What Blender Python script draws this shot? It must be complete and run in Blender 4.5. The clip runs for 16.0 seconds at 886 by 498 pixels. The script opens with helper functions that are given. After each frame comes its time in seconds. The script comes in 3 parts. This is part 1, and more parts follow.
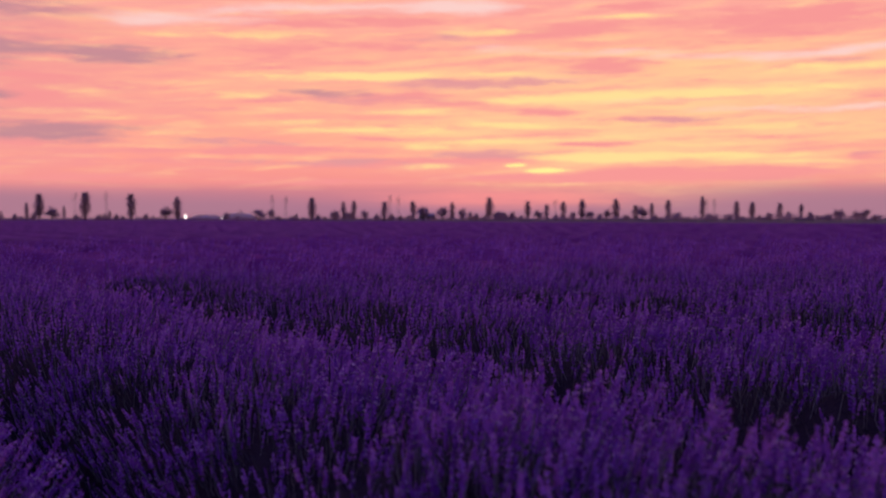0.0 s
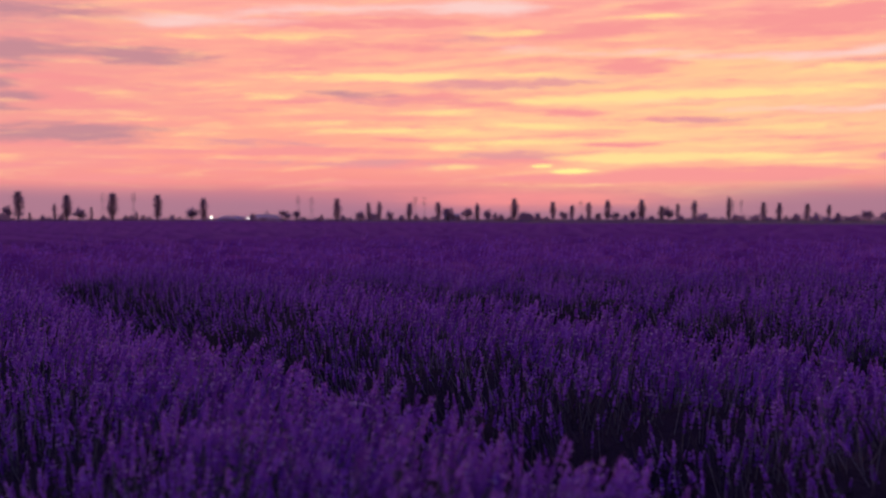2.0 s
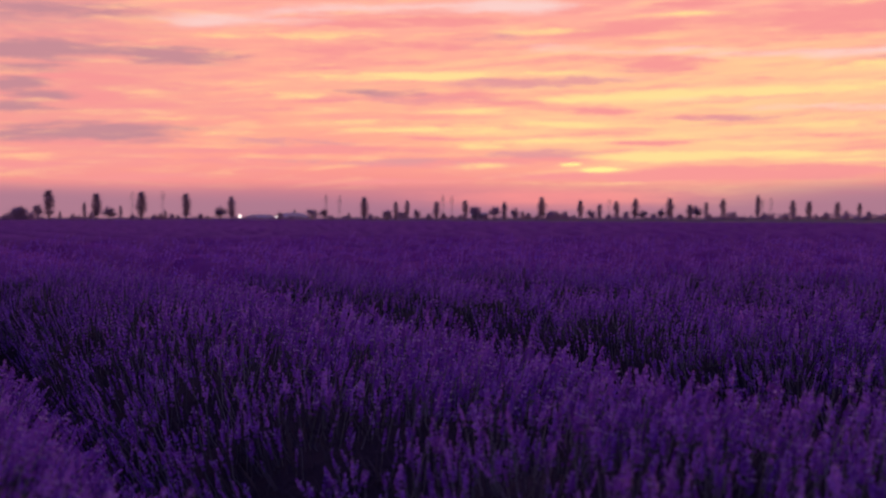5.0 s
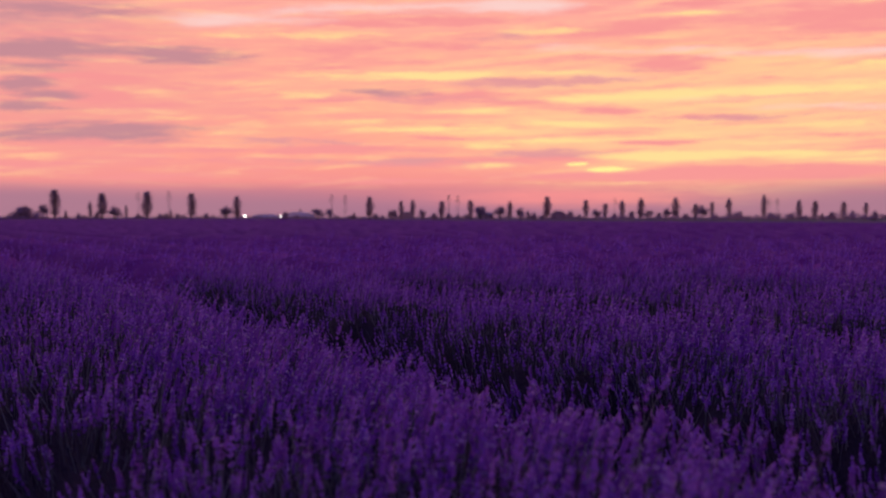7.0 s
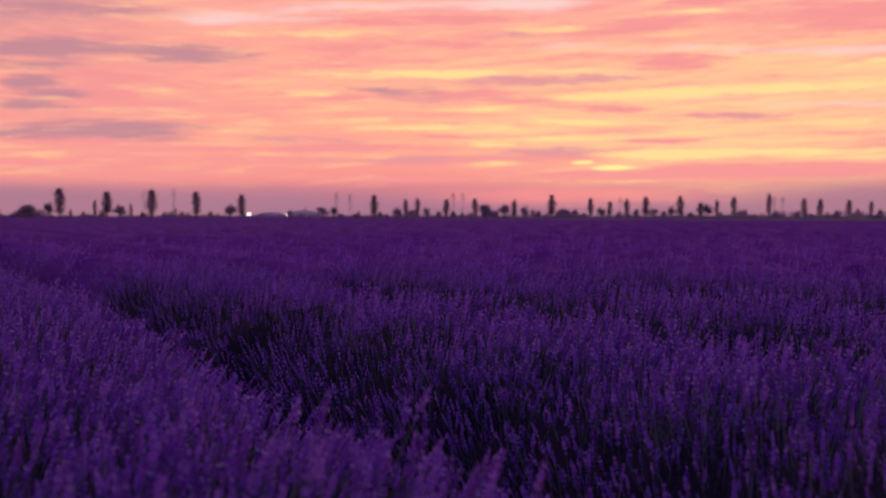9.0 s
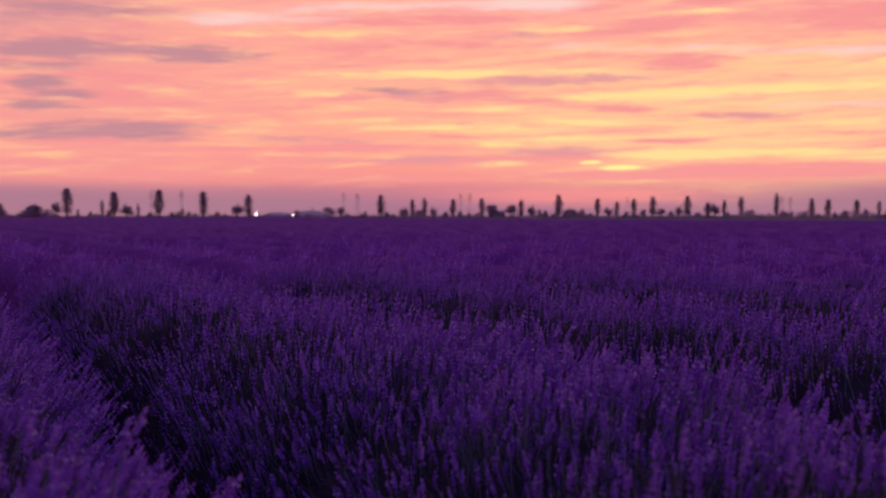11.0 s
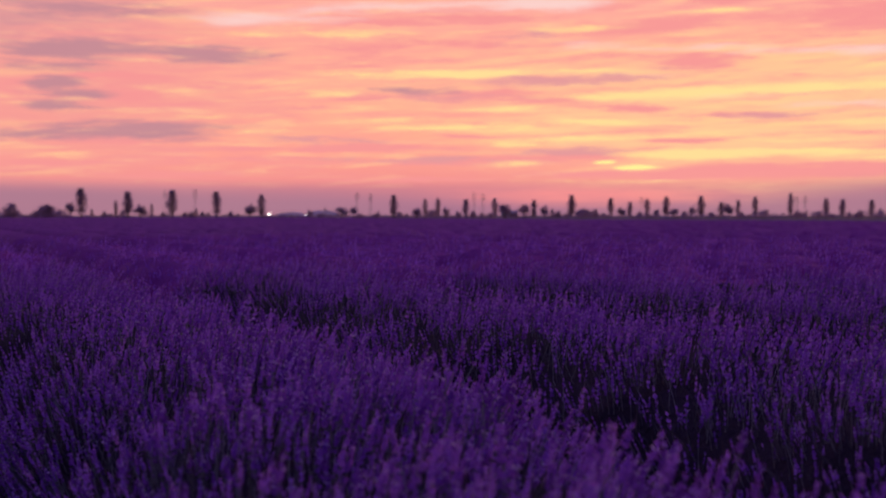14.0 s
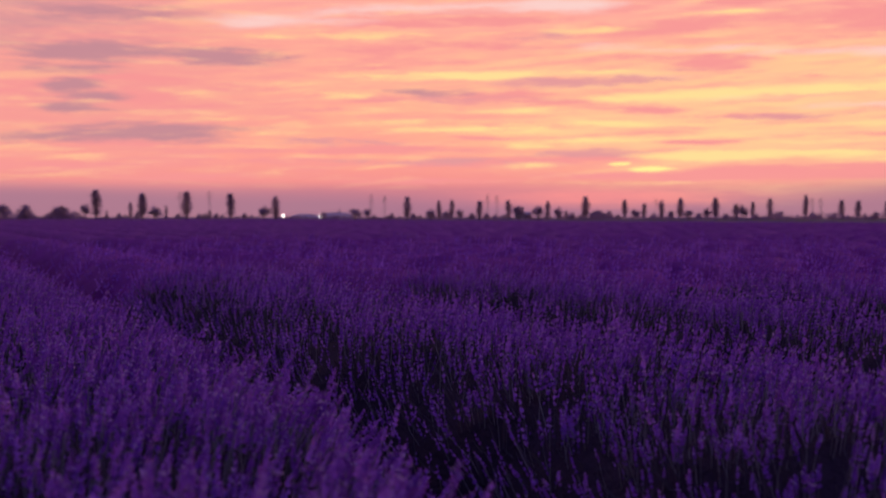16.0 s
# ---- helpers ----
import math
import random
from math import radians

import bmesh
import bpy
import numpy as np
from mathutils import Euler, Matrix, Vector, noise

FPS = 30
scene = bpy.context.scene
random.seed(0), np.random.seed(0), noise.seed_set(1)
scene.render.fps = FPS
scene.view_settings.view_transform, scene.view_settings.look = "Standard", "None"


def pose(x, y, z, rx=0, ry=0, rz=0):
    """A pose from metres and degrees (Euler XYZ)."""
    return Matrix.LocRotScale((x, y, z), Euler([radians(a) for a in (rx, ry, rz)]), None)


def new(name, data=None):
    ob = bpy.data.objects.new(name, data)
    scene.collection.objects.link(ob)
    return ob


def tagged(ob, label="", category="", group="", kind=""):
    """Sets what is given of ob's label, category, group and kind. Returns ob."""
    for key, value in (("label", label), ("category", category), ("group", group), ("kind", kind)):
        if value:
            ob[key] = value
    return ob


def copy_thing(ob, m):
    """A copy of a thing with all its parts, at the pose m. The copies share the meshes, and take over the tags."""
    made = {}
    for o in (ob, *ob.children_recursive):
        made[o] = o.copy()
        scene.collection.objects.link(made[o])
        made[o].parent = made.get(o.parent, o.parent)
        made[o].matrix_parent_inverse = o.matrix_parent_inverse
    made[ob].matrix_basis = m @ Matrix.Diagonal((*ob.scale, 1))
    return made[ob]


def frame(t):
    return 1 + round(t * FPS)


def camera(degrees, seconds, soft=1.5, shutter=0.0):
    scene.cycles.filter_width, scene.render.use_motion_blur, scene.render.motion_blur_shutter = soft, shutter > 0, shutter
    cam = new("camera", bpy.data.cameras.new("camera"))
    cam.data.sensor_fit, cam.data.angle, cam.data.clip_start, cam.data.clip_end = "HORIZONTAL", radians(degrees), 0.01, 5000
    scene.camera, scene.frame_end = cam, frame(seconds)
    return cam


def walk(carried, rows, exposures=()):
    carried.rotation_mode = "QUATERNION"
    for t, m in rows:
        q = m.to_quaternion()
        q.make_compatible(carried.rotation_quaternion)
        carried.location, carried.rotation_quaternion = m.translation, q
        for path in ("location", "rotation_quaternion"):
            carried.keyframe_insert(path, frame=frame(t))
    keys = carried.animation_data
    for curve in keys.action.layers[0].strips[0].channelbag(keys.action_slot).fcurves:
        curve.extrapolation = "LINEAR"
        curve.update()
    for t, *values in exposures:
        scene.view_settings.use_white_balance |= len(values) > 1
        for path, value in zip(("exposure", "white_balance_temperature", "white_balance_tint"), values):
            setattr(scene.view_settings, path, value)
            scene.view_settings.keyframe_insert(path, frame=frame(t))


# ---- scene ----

# seconds, x, y, turn to the left, pitch
PATH = [
    (0.0, 0.000, 0.000, 0.000, -1.558),
    (0.5, 0.134, 0.040, 0.338, -1.645),
    (1.0, 0.263, 0.082, 0.633, -1.645),
    (1.5, 0.395, 0.129, 0.888, -1.603),
    (2.0, 0.539, 0.171, 1.284, -1.517),
    (2.5, 0.681, 0.208, 1.681, -1.475),
    (3.0, 0.823, 0.235, 1.977, -1.475),
    (3.5, 0.951, 0.274, 2.172, -1.475),
    (4.0, 1.069, 0.323, 2.383, -1.517),
    (6.5, 1.689, 0.616, 2.951, -1.603),
    (7.0, 1.810, 0.691, 3.005, -1.603),
    (7.5, 1.927, 0.771, 2.984, -1.603),
    (8.0, 2.044, 0.850, 3.068, -1.603),
    (8.5, 2.164, 0.924, 3.166, -1.603),
    (9.0, 2.281, 0.989, 3.272, -1.686),
    (11.5, 2.823, 1.293, 3.739, -1.686),
    (12.0, 2.921, 1.350, 3.835, -1.773),
    (12.5, 3.015, 1.400, 3.968, -1.773),
    (13.0, 3.120, 1.441, 4.151, -1.603),
    (13.5, 3.240, 1.468, 4.245, -1.645),
    (14.0, 3.356, 1.496, 4.342, -1.686),
    (14.5, 3.472, 1.543, 4.523, -1.731),
    (15.0, 3.583, 1.606, 4.703, -1.645),
    (15.5, 3.684, 1.670, 4.841, -1.558),
    (16.0, 3.788, 1.741, 5.059, -1.603),
]
EYE_Z = 1.2
cam = camera(41.7, 16.0, soft=1.9)
cam.data.dof.use_dof = True
cam.data.dof.focus_distance = 4.4
cam.data.dof.aperture_fstop = 3.5
walk(cam, [(t, pose(x, y, EYE_Z, 90.04 + p, 0, a)) for t, x, y, a, p in PATH])


# ---- light: an afterglow sky, the sun has just set ----
def srgb(r, g, b):
    f = lambda c: c / 12.92 if c <= 0.04045 else ((c + 0.055) / 1.055) ** 2.4
    return (f(r / 255), f(g / 255), f(b / 255), 1.0)


class Nodes:
    """Short ways to add nodes to a tree."""

    def __init__(self, tree):
        self.tree = tree
        tree.nodes.clear()

    def add(self, kind, **values):
        node = self.tree.nodes.new(kind)
        for key, value in values.items():
            setattr(node, key, value)
        return node

    def link(self, a, b):
        self.tree.links.new(a, b)

    def put(self, value, socket):
        if isinstance(value, bpy.types.NodeSocket):
            self.link(value, socket)
        else:
            socket.default_value = value

    def math(self, op, a, b=0.0, c=0.0, clamp=False):
        node = self.add("ShaderNodeMath", operation=op, use_clamp=clamp)
        for value, socket in zip((a, b, c), node.inputs):
            self.put(value, socket)
        return node.outputs[0]

    def mix(self, f, a, b, blend="MIX"):
        node = self.add("ShaderNodeMix", data_type="RGBA", blend_type=blend)
        self.put(f, node.inputs[0])
        self.put(a, node.inputs[6])
        self.put(b, node.inputs[7])
        return node.outputs[2]

    def ramp(self, f, stops, ease="LINEAR"):
        node = self.add("ShaderNodeValToRGB")
        node.color_ramp.interpolation = ease
        els = node.color_ramp.elements
        while len(els) < len(stops):
            els.new(0.5)
        for el, (at, colour) in zip(els, stops):
            el.position, el.color = at, colour
        self.put(f, node.inputs[0])
        return node.outputs[0]

    def span(self, f, a, b, lo=0.0, hi=1.0):
        node = self.add("ShaderNodeMapRange", interpolation_type="SMOOTHSTEP")
        for value, socket in zip((f, a, b, lo, hi), node.inputs):
            self.put(value, socket)
        return node.outputs[0]

    def noise(self, vector, scale, detail=4.0, rough=0.55, distort=0.0):
        node = self.add("ShaderNodeTexNoise")
        self.put(vector, node.inputs["Vector"])
        for key, value in (("Scale", scale), ("Detail", detail), ("Roughness", rough), ("Distortion", distort)):
            node.inputs[key].default_value = value
        return node.outputs["Fac"]

    def vec(self, x, y, z=0.0):
        node = self.add("ShaderNodeCombineXYZ")
        for value, socket in zip((x, y, z), node.inputs):
            self.put(value, socket)
        return node.outputs[0]


SUN_AZIMUTH = radians(6)
world = bpy.data.worlds.new("dusk_sky")
scene.world = world
world.use_nodes = True
w = Nodes(world.node_tree)
split = w.add("ShaderNodeSeparateXYZ")
w.link(w.add("ShaderNodeTexCoord").outputs["Generated"], split.inputs[0])
sx, sy, sz = split.outputs
# azimuth (right of straight ahead) and elevation, in degrees
az = w.math("MULTIPLY", w.math("ARCTAN2", sx, sy), 180 / math.pi)
el = w.math("MULTIPLY", w.math("ARCSINE", sz), 180 / math.pi)
# slow bends so that no streak is ruler-straight; they die out towards the horizon
calm = w.span(el, 0.6, 4.0)
bend = w.math("SUBTRACT", w.noise(w.vec(w.math("MULTIPLY", az, 0.13), w.math("MULTIPLY", el, 0.5), 3.1), 1.0, 3, 0.5), 0.5)
bend2 = w.math("SUBTRACT", w.noise(w.vec(w.math("MULTIPLY", az, 0.4), w.math("MULTIPLY", el, 1.6), 7.7), 1.0, 4, 0.55), 0.5)
shift = w.math("ADD", w.math("MULTIPLY_ADD", bend, 0.35, 0.13), w.math("MULTIPLY", bend2, 0.32))
elw = w.math("ADD", el, w.math("MULTIPLY", shift, calm))
azw = w.math("ADD", az, w.math("MULTIPLY", bend2, 2.0))
sky_at = w.vec(azw, elw)
# frayed edges: fibres drawn out along the wind
fray = w.noise(w.vec(w.math("MULTIPLY", az, 0.30), w.math("MULTIPLY", elw, 2.9), 1.7), 1.0, 6, 0.62, 0.25)
fray_fine = w.noise(w.vec(w.math("MULTIPLY", az, 0.75), w.math("MULTIPLY", elw, 7.5), 9.4), 1.0, 4, 0.6, 0.2)
fray = w.math("SUBTRACT", w.math("ADD", w.math("MULTIPLY", fray, 0.7), w.math("MULTIPLY", fray_fine, 0.3)), 0.5)

base = w.ramp(w.math("DIVIDE", elw, 24.0, clamp=True), [
    (0.0, srgb(160, 112, 138)), (0.028, srgb(176, 118, 140)), (0.055, srgb(204, 126, 138)), (0.075, srgb(238, 142, 138)), (0.12, srgb(250, 157, 141)),
    (0.17, srgb(253, 168, 142)), (0.27, srgb(253, 173, 147)), (0.37, srgb(251, 170, 150)), (0.45, srgb(248, 168, 156)),
    (0.62, srgb(246, 176, 172)), (1.0, srgb(228, 170, 188))])


def vector_step(op, a, b):
    node = w.add("ShaderNodeVectorMath", operation=op)
    w.put(a, node.inputs[0])
    w.put(b, node.inputs[1])
    return node.outputs["Value" if op == "LENGTH" else "Vector"]


def streak(x, y, wide, tall, power=1.0, tilt=0.0):
    """A soft lens of cloud round azimuth x and elevation y, in degrees."""
    away = vector_step("SUBTRACT", sky_at, (x, y, 0))
    if tilt:
        turned = w.add("ShaderNodeVectorRotate", rotation_type="Z_AXIS")
        w.link(away, turned.inputs["Vector"])
        turned.inputs["Angle"].default_value = -math.atan(tilt)
        away = turned.outputs[0]
    away = vector_step("MULTIPLY", away, (1 / wide, 1 / tall, 0))
    return w.span(vector_step("LENGTH", away, (0, 0, 0)), 1.6, 0.0, 0.0, power)


def banks(colour, lenses, under, tear=0.7, most=0.95):
    """Mixes a bank of cloud lenses over what lies behind it; tear frays their edges."""
    total = 0.0
    for lens in lenses:
        total = w.math("ADD", streak(*lens), total)
    torn = w.math("MULTIPLY", w.math("MULTIPLY", fray, tear * 4.0), w.span(total, 0.02, 0.35))
    return w.mix(w.span(w.math("ADD", total, torn), 0.0, most, 0.0, 0.95), under, colour)


GOLD_WEST = [
    (-6.21, 7.01, 4.68, 0.22, 0.9, 0.005), (-1.78, 7.13, 3.62, 0.17, 0.7), (-10.03, 6.02, 1.89, 0.25, 0.5, 0.03), (-12.44, 6.62, 2.92, 0.19, 0.35), (-5.11, 4.44, 4.42, 0.22, 0.75),
    (-6.49, 4.82, 3.02, 0.14, 0.6), (-1.09, 5.32, 2.23, 0.17, 0.85), (-0.95, 4.4, 1.95, 0.42, 0.6), (-14.81, 4.93, 2.34, 0.14, 0.45, 0.02), (-13.23, 4.18, 2.11, 0.14, 0.4),
    (-9.49, 8.97, 5.69, 0.25, 0.4), (-0.95, 2.63, 1.95, 0.17, 0.55), (-14.55, 8.78, 4.17, 0.17, 0.3), (-18.38, 4.78, 3.01, 0.14, 0.3), (-0.39, 3.66, 1.95, 0.14, 0.8),
]
GOLD_EAST = [
    (5.44, 5.92, 4.97, 0.25, 1.0, 0.012), (11.16, 6.16, 5.09, 0.22, 0.75), (3.78, 4.67, 3.6, 0.19, 0.95, -0.012), (2.11, 3.82, 2.78, 0.14, 0.85), (6.82, 3.08, 2.74, 0.19, 0.9, -0.01),
    (9.68, 3.0, 4.6, 0.25, 1.0), (13.81, 3.15, 4.2, 0.19, 0.75), (17.17, 2.78, 2.8, 0.08, 0.5), (17.93, 7.13, 3.28, 0.28, 0.7), (16.15, 6.17, 4.37, 0.31, 0.6),
    (15.38, 4.57, 4.92, 0.25, 0.5), (8.46, 3.97, 5.18, 0.17, 0.55), (8.73, 9.8, 2.72, 0.11, 0.8), (1.84, 9.28, 3.06, 0.25, 0.6), (3.23, 7.07, 3.05, 0.14, 0.6),
    (4.89, 1.71, 3.59, 0.08, 0.45), (12.76, 3.7, 3.97, 0.14, 0.4),
]
ROSE_HIGH = [
    (-6.76, 9.49, 3.29, 0.22, 0.7, 0.02), (-2.06, 9.74, 3.61, 0.22, 0.7), (-4.0, 8.59, 4.99, 0.42, 0.6), (-8.68, 8.24, 2.58, 0.33, 0.5), (-6.21, 7.72, 4.4, 0.22, 0.4),
    (-9.49, 7.39, 1.9, 0.17, 0.5), (6.54, 9.36, 3.3, 0.39, 0.8), (9.54, 10.28, 1.9, 0.25, 0.8), (14.6, 9.57, 4.43, 0.56, 0.5), (18.43, 9.46, 3.76, 0.78, 0.45),
    (14.08, 8.7, 5.76, 0.39, 0.45), (4.61, 7.76, 3.6, 0.22, 0.7), (7.91, 7.44, 2.73, 0.39, 0.8), (-23.25, 8.59, 4.0, 0.42, 0.6), (-17.12, 8.83, 3.05, 0.25, 0.4),
    (12.23, 6.68, 1.6, 0.14, 0.3), (3.78, 9.0, 2.77, 0.28, 0.5),
]
ROSE_MIDDLE = [
    (-10.57, 5.36, 2.29, 0.14, 0.6, 0.03), (-8.68, 5.86, 2.45, 0.19, 0.6, 0.02), (-2.34, 6.06, 3.89, 0.42, 0.8), (0.86, 5.7, 1.95, 0.17, 0.8), (4.89, 5.32, 1.93, 0.19, 0.6),
    (-19.88, 6.69, 3.45, 0.28, 0.6), (-20.12, 5.9, 2.95, 0.33, 0.6), (-15.07, 6.33, 2.6, 0.17, 0.45), (20.17, 5.77, 1.35, 0.25, 0.6), (8.73, 4.98, 3.26, 0.22, 0.5),
    (-24.41, 5.97, 3.46, 0.7, 0.6), (-20.37, 3.69, 3.18, 0.25, 0.6), (-14.55, 6.61, 2.35, 0.14, 0.4), (-17.88, 5.45, 2.77, 0.19, 0.4), (16.66, 3.98, 2.81, 0.14, 0.45),
    (10.08, 4.01, 2.43, 0.11, 0.4),
]
ROSE_LOW = [
    (-2.62, 4.04, 3.06, 0.14, 0.55), (-7.04, 3.41, 3.84, 0.25, 0.65), (-14.81, 3.35, 2.34, 0.14, 0.6), (-10.03, 3.41, 2.97, 0.19, 0.55), (-13.76, 2.88, 4.47, 0.19, 0.5),
    (-16.61, 2.01, 5.62, 0.22, 0.5), (-3.73, 2.73, 4.44, 0.25, 0.75), (1.28, 2.91, 3.62, 0.25, 0.8), (7.09, 3.68, 1.78, 0.19, 0.9), (14.08, 2.28, 7.07, 0.39, 0.85),
    (20.17, 2.99, 1.23, 0.25, 0.7), (8.73, 1.99, 7.34, 0.33, 0.75), (-18.64, 2.6, 3.25, 0.17, 0.45), (-23.95, 2.45, 3.26, 0.28, 0.5), (1.0, 2.07, 3.34, 0.22, 0.5),
    (-6.21, 1.78, 4.4, 0.22, 0.5),
]
PALE_GAPS = [
    (-12.44, 9.65, 3.98, 0.36, 0.9, 0.015), (-5.94, 10.26, 5.78, 0.28, 0.95, 0.015), (0.17, 10.42, 3.06, 0.36, 0.95), (1.84, 10.2, 1.67, 0.33, 0.7), (-14.68, 9.3, 1.69, 0.25, 0.6),
    (7.36, 8.16, 5.75, 0.17, 0.65), (2.67, 8.41, 1.94, 0.22, 0.5), (13.02, 7.83, 3.7, 0.17, 0.85), (16.66, 7.68, 2.81, 0.22, 0.95, 0.02), (19.18, 7.93, 2.73, 0.22, 1.0, 0.015),
    (17.43, 5.31, 3.55, 0.22, 0.6), (19.92, 5.23, 1.72, 0.22, 0.6), (14.08, 5.4, 2.88, 0.17, 0.4), (10.35, 5.75, 3.5, 0.22, 0.3), (5.44, 6.85, 2.48, 0.11, 0.4),
]
MAUVE_WEST = [
    (-21.34, 7.95, 3.62, 0.36, 0.95, 0.045), (-15.71, 7.82, 3.22, 0.42, 1.0), (-18.64, 4.33, 4.5, 0.36, 0.95, 0.02), (-17.12, 3.89, 2.03, 0.22, 0.6), (-22.54, 6.31, 1.31, 0.31, 0.8),
    (-21.58, 5.77, 1.44, 0.25, 0.75), (-23.13, 5.27, 1.53, 0.25, 0.7), (-18.88, 9.82, 2.99, 0.42, 0.5), (-22.77, 9.62, 3.08, 0.36, 0.6), (-22.3, 7.04, 2.38, 0.25, 0.5),
    (-5.8, 6.22, 2.48, 0.25, 0.85), (-24.87, 3.82, 2.75, 0.28, 0.7),
    (-23.01, 7.7, 3.07, 0.56, 0.6), (-22.66, 6.0, 1.78, 0.56, 0.5), (-22.3, 5.15, 2.14, 0.28, 0.4), (-20.85, 4.06, 3.65, 0.39, 0.4),
]
MAUVE_EAST = [
    (2.11, 6.69, 4.45, 0.28, 0.95), (-0.25, 8.74, 1.95, 0.45, 0.5), (18.93, 7.53, 1.49, 0.14, 0.8), (11.43, 4.94, 4.55, 0.17, 0.65), (-12.17, 3.9, 2.53, 0.19, 0.5),
    (-8.95, 3.78, 2.45, 0.25, 0.5), (-6.21, 2.83, 5.23, 0.22, 0.6), (2.39, 3.26, 3.89, 0.22, 0.7), (20.29, 3.09, 1.22, 0.19, 0.4), (20.17, 4.99, 1.47, 0.22, 0.3),
    (5.99, 7.2, 2.75, 0.22, 0.35), (-4.0, 5.94, 4.16, 0.28, 0.4),
]

# the sky is warmer over the sunset
sky = banks(srgb(255, 196, 148), [(11.0, 5.2, 15.0, 4.0, 1.0)], base, 0.3)
sky = banks(srgb(238, 150, 147), [(-22.0, 6.0, 11.0, 6.0, 0.75)], sky, 0.3)
# fine lit and shaded fibres
fibre = w.noise(w.vec(w.math("MULTIPLY", az, 0.15), w.math("MULTIPLY", elw, 1.35), 0.0), 1.0, 5, 0.55, 0.3)
fine = w.noise(w.vec(w.math("MULTIPLY", az, 0.26), w.math("MULTIPLY", elw, 4.2), 4.0), 1.0, 4, 0.55, 0.15)
clear = w.span(el, 1.0, 2.4)
slant = w.math("MULTIPLY_ADD", az, -0.055, elw)
fibre_slant = w.noise(w.vec(w.math("MULTIPLY", az, 0.20), w.math("MULTIPLY", slant, 2.6), 6.0), 1.0, 5, 0.6, 0.3)
sky = w.mix(w.math("MULTIPLY", w.span(fibre, 0.50, 0.68), w.math("MULTIPLY", clear, 0.5)), sky, srgb(242, 150, 146))
sky = w.mix(w.math("MULTIPLY", w.span(fibre, 0.47, 0.32), w.math("MULTIPLY", clear, 0.3)), sky, srgb(255, 206, 146))
sky = w.mix(w.math("MULTIPLY", w.span(fibre_slant, 0.50, 0.66), w.math("MULTIPLY", clear, 0.5)), sky, srgb(240, 148, 148))
sky = w.mix(w.math("MULTIPLY", w.span(fibre_slant, 0.48, 0.34), w.math("MULTIPLY", clear, 0.45)), sky, srgb(255, 204, 150))
sky = w.mix(w.math("MULTIPLY", w.span(fine, 0.52, 0.70), w.math("MULTIPLY", clear, 0.35)), sky, srgb(242, 152, 148))
sky = w.mix(w.math("MULTIPLY", w.span(fine, 0.47, 0.3), w.math("MULTIPLY", clear, 0.25)), sky, srgb(255, 212, 158))
# rosy shaded undersides, gold lit edges, pale gaps of clear sky, mauve-grey shaded cloud
for bank in (ROSE_HIGH, ROSE_MIDDLE, ROSE_LOW):
    sky = banks(srgb(241, 148, 147), bank, sky, 0.8, 0.75)
for bank in (GOLD_WEST, GOLD_EAST):
    sky = banks(srgb(255, 218, 148), bank, sky, 0.8, 1.05)
sky = banks(srgb(245, 204, 198), PALE_GAPS, sky, 0.8, 1.45)
sky = banks(srgb(206, 144, 150), [(-27.0, 9.6, 9.0, 2.2, 0.7)], sky, 0.4)
sky = banks(srgb(192, 136, 146), MAUVE_WEST, sky, 0.8, 1.0)
sky = banks(srgb(222, 150, 152), MAUVE_EAST, sky, 1.2, 1.1)
# the haze over the horizon: mauve to both sides, coral under the glow
sky = banks(srgb(170, 120, 140), [(-18.0, 0.4, 13.0, 1.05, 0.85), (-27.0, 0.6, 8.0, 1.3, 0.5), (19.0, 0.6, 9.0, 1.2, 0.8)], sky, 0.15)
sky = banks(srgb(246, 144, 142), [(3.0, 1.0, 8.0, 0.6, 0.7)], sky, 0.15)
# two small bright clouds lit from below the horizon
spark = w.math("MINIMUM", w.math("ADD", streak(5.2, 2.42, 0.85, 0.11, 2.6, 0.035), streak(3.55, 2.67, 0.42, 0.065, 2.2)), 1.0)
sky = w.mix(spark, sky, srgb(255, 236, 150))

# away from the glow the vault goes over to dim blue dusk
turn = w.math("ABSOLUTE", w.math("SUBTRACT", az, math.degrees(SUN_AZIMUTH)))
glow = w.math("MULTIPLY", w.span(turn, 34.0, 105.0, 1.0, 0.0), w.span(el, 11.5, 45.0, 1.0, 0.0))
vault = w.ramp(w.math("DIVIDE", el, 90.0, clamp=True), [
    (0.0, (0.05, 0.03, 0.085, 1)), (0.3, (0.055, 0.04, 0.16, 1)), (1.0, (0.23, 0.175, 0.82, 1))])
air = w.add("ShaderNodeTexSky", sky_type="NISHITA", sun_disc=False, sun_elevation=radians(0.5), sun_rotation=SUN_AZIMUTH)
# the sky opposite the sunset is the darker half
ahead = w.span(sy, -0.65, 0.65, 0.40, 1.55)
vault = w.mix(1.0, vault, w.vec(ahead, ahead, ahead), "MULTIPLY")
vault = w.mix(0.05, vault, air.outputs[0], "ADD")
sky = w.mix(glow, vault, sky)
back = w.add("ShaderNodeBackground")
w.link(sky, back.inputs[0])
back.inputs[1].default_value = 1.07
w.link(back.outputs[0], w.add("ShaderNodeOutputWorld").inputs[0])

# ---- materials ----


def material(name):
    m = bpy.data.materials.new(name)
    m.use_nodes = True
    n = Nodes(m.node_tree)
    shader = n.add("ShaderNodeBsdfPrincipled")
    shader.inputs["Specular IOR Level"].default_value = 0.12
    n.link(shader.outputs[0], n.add("ShaderNodeOutputMaterial").inputs[0])
    return m, n, shader


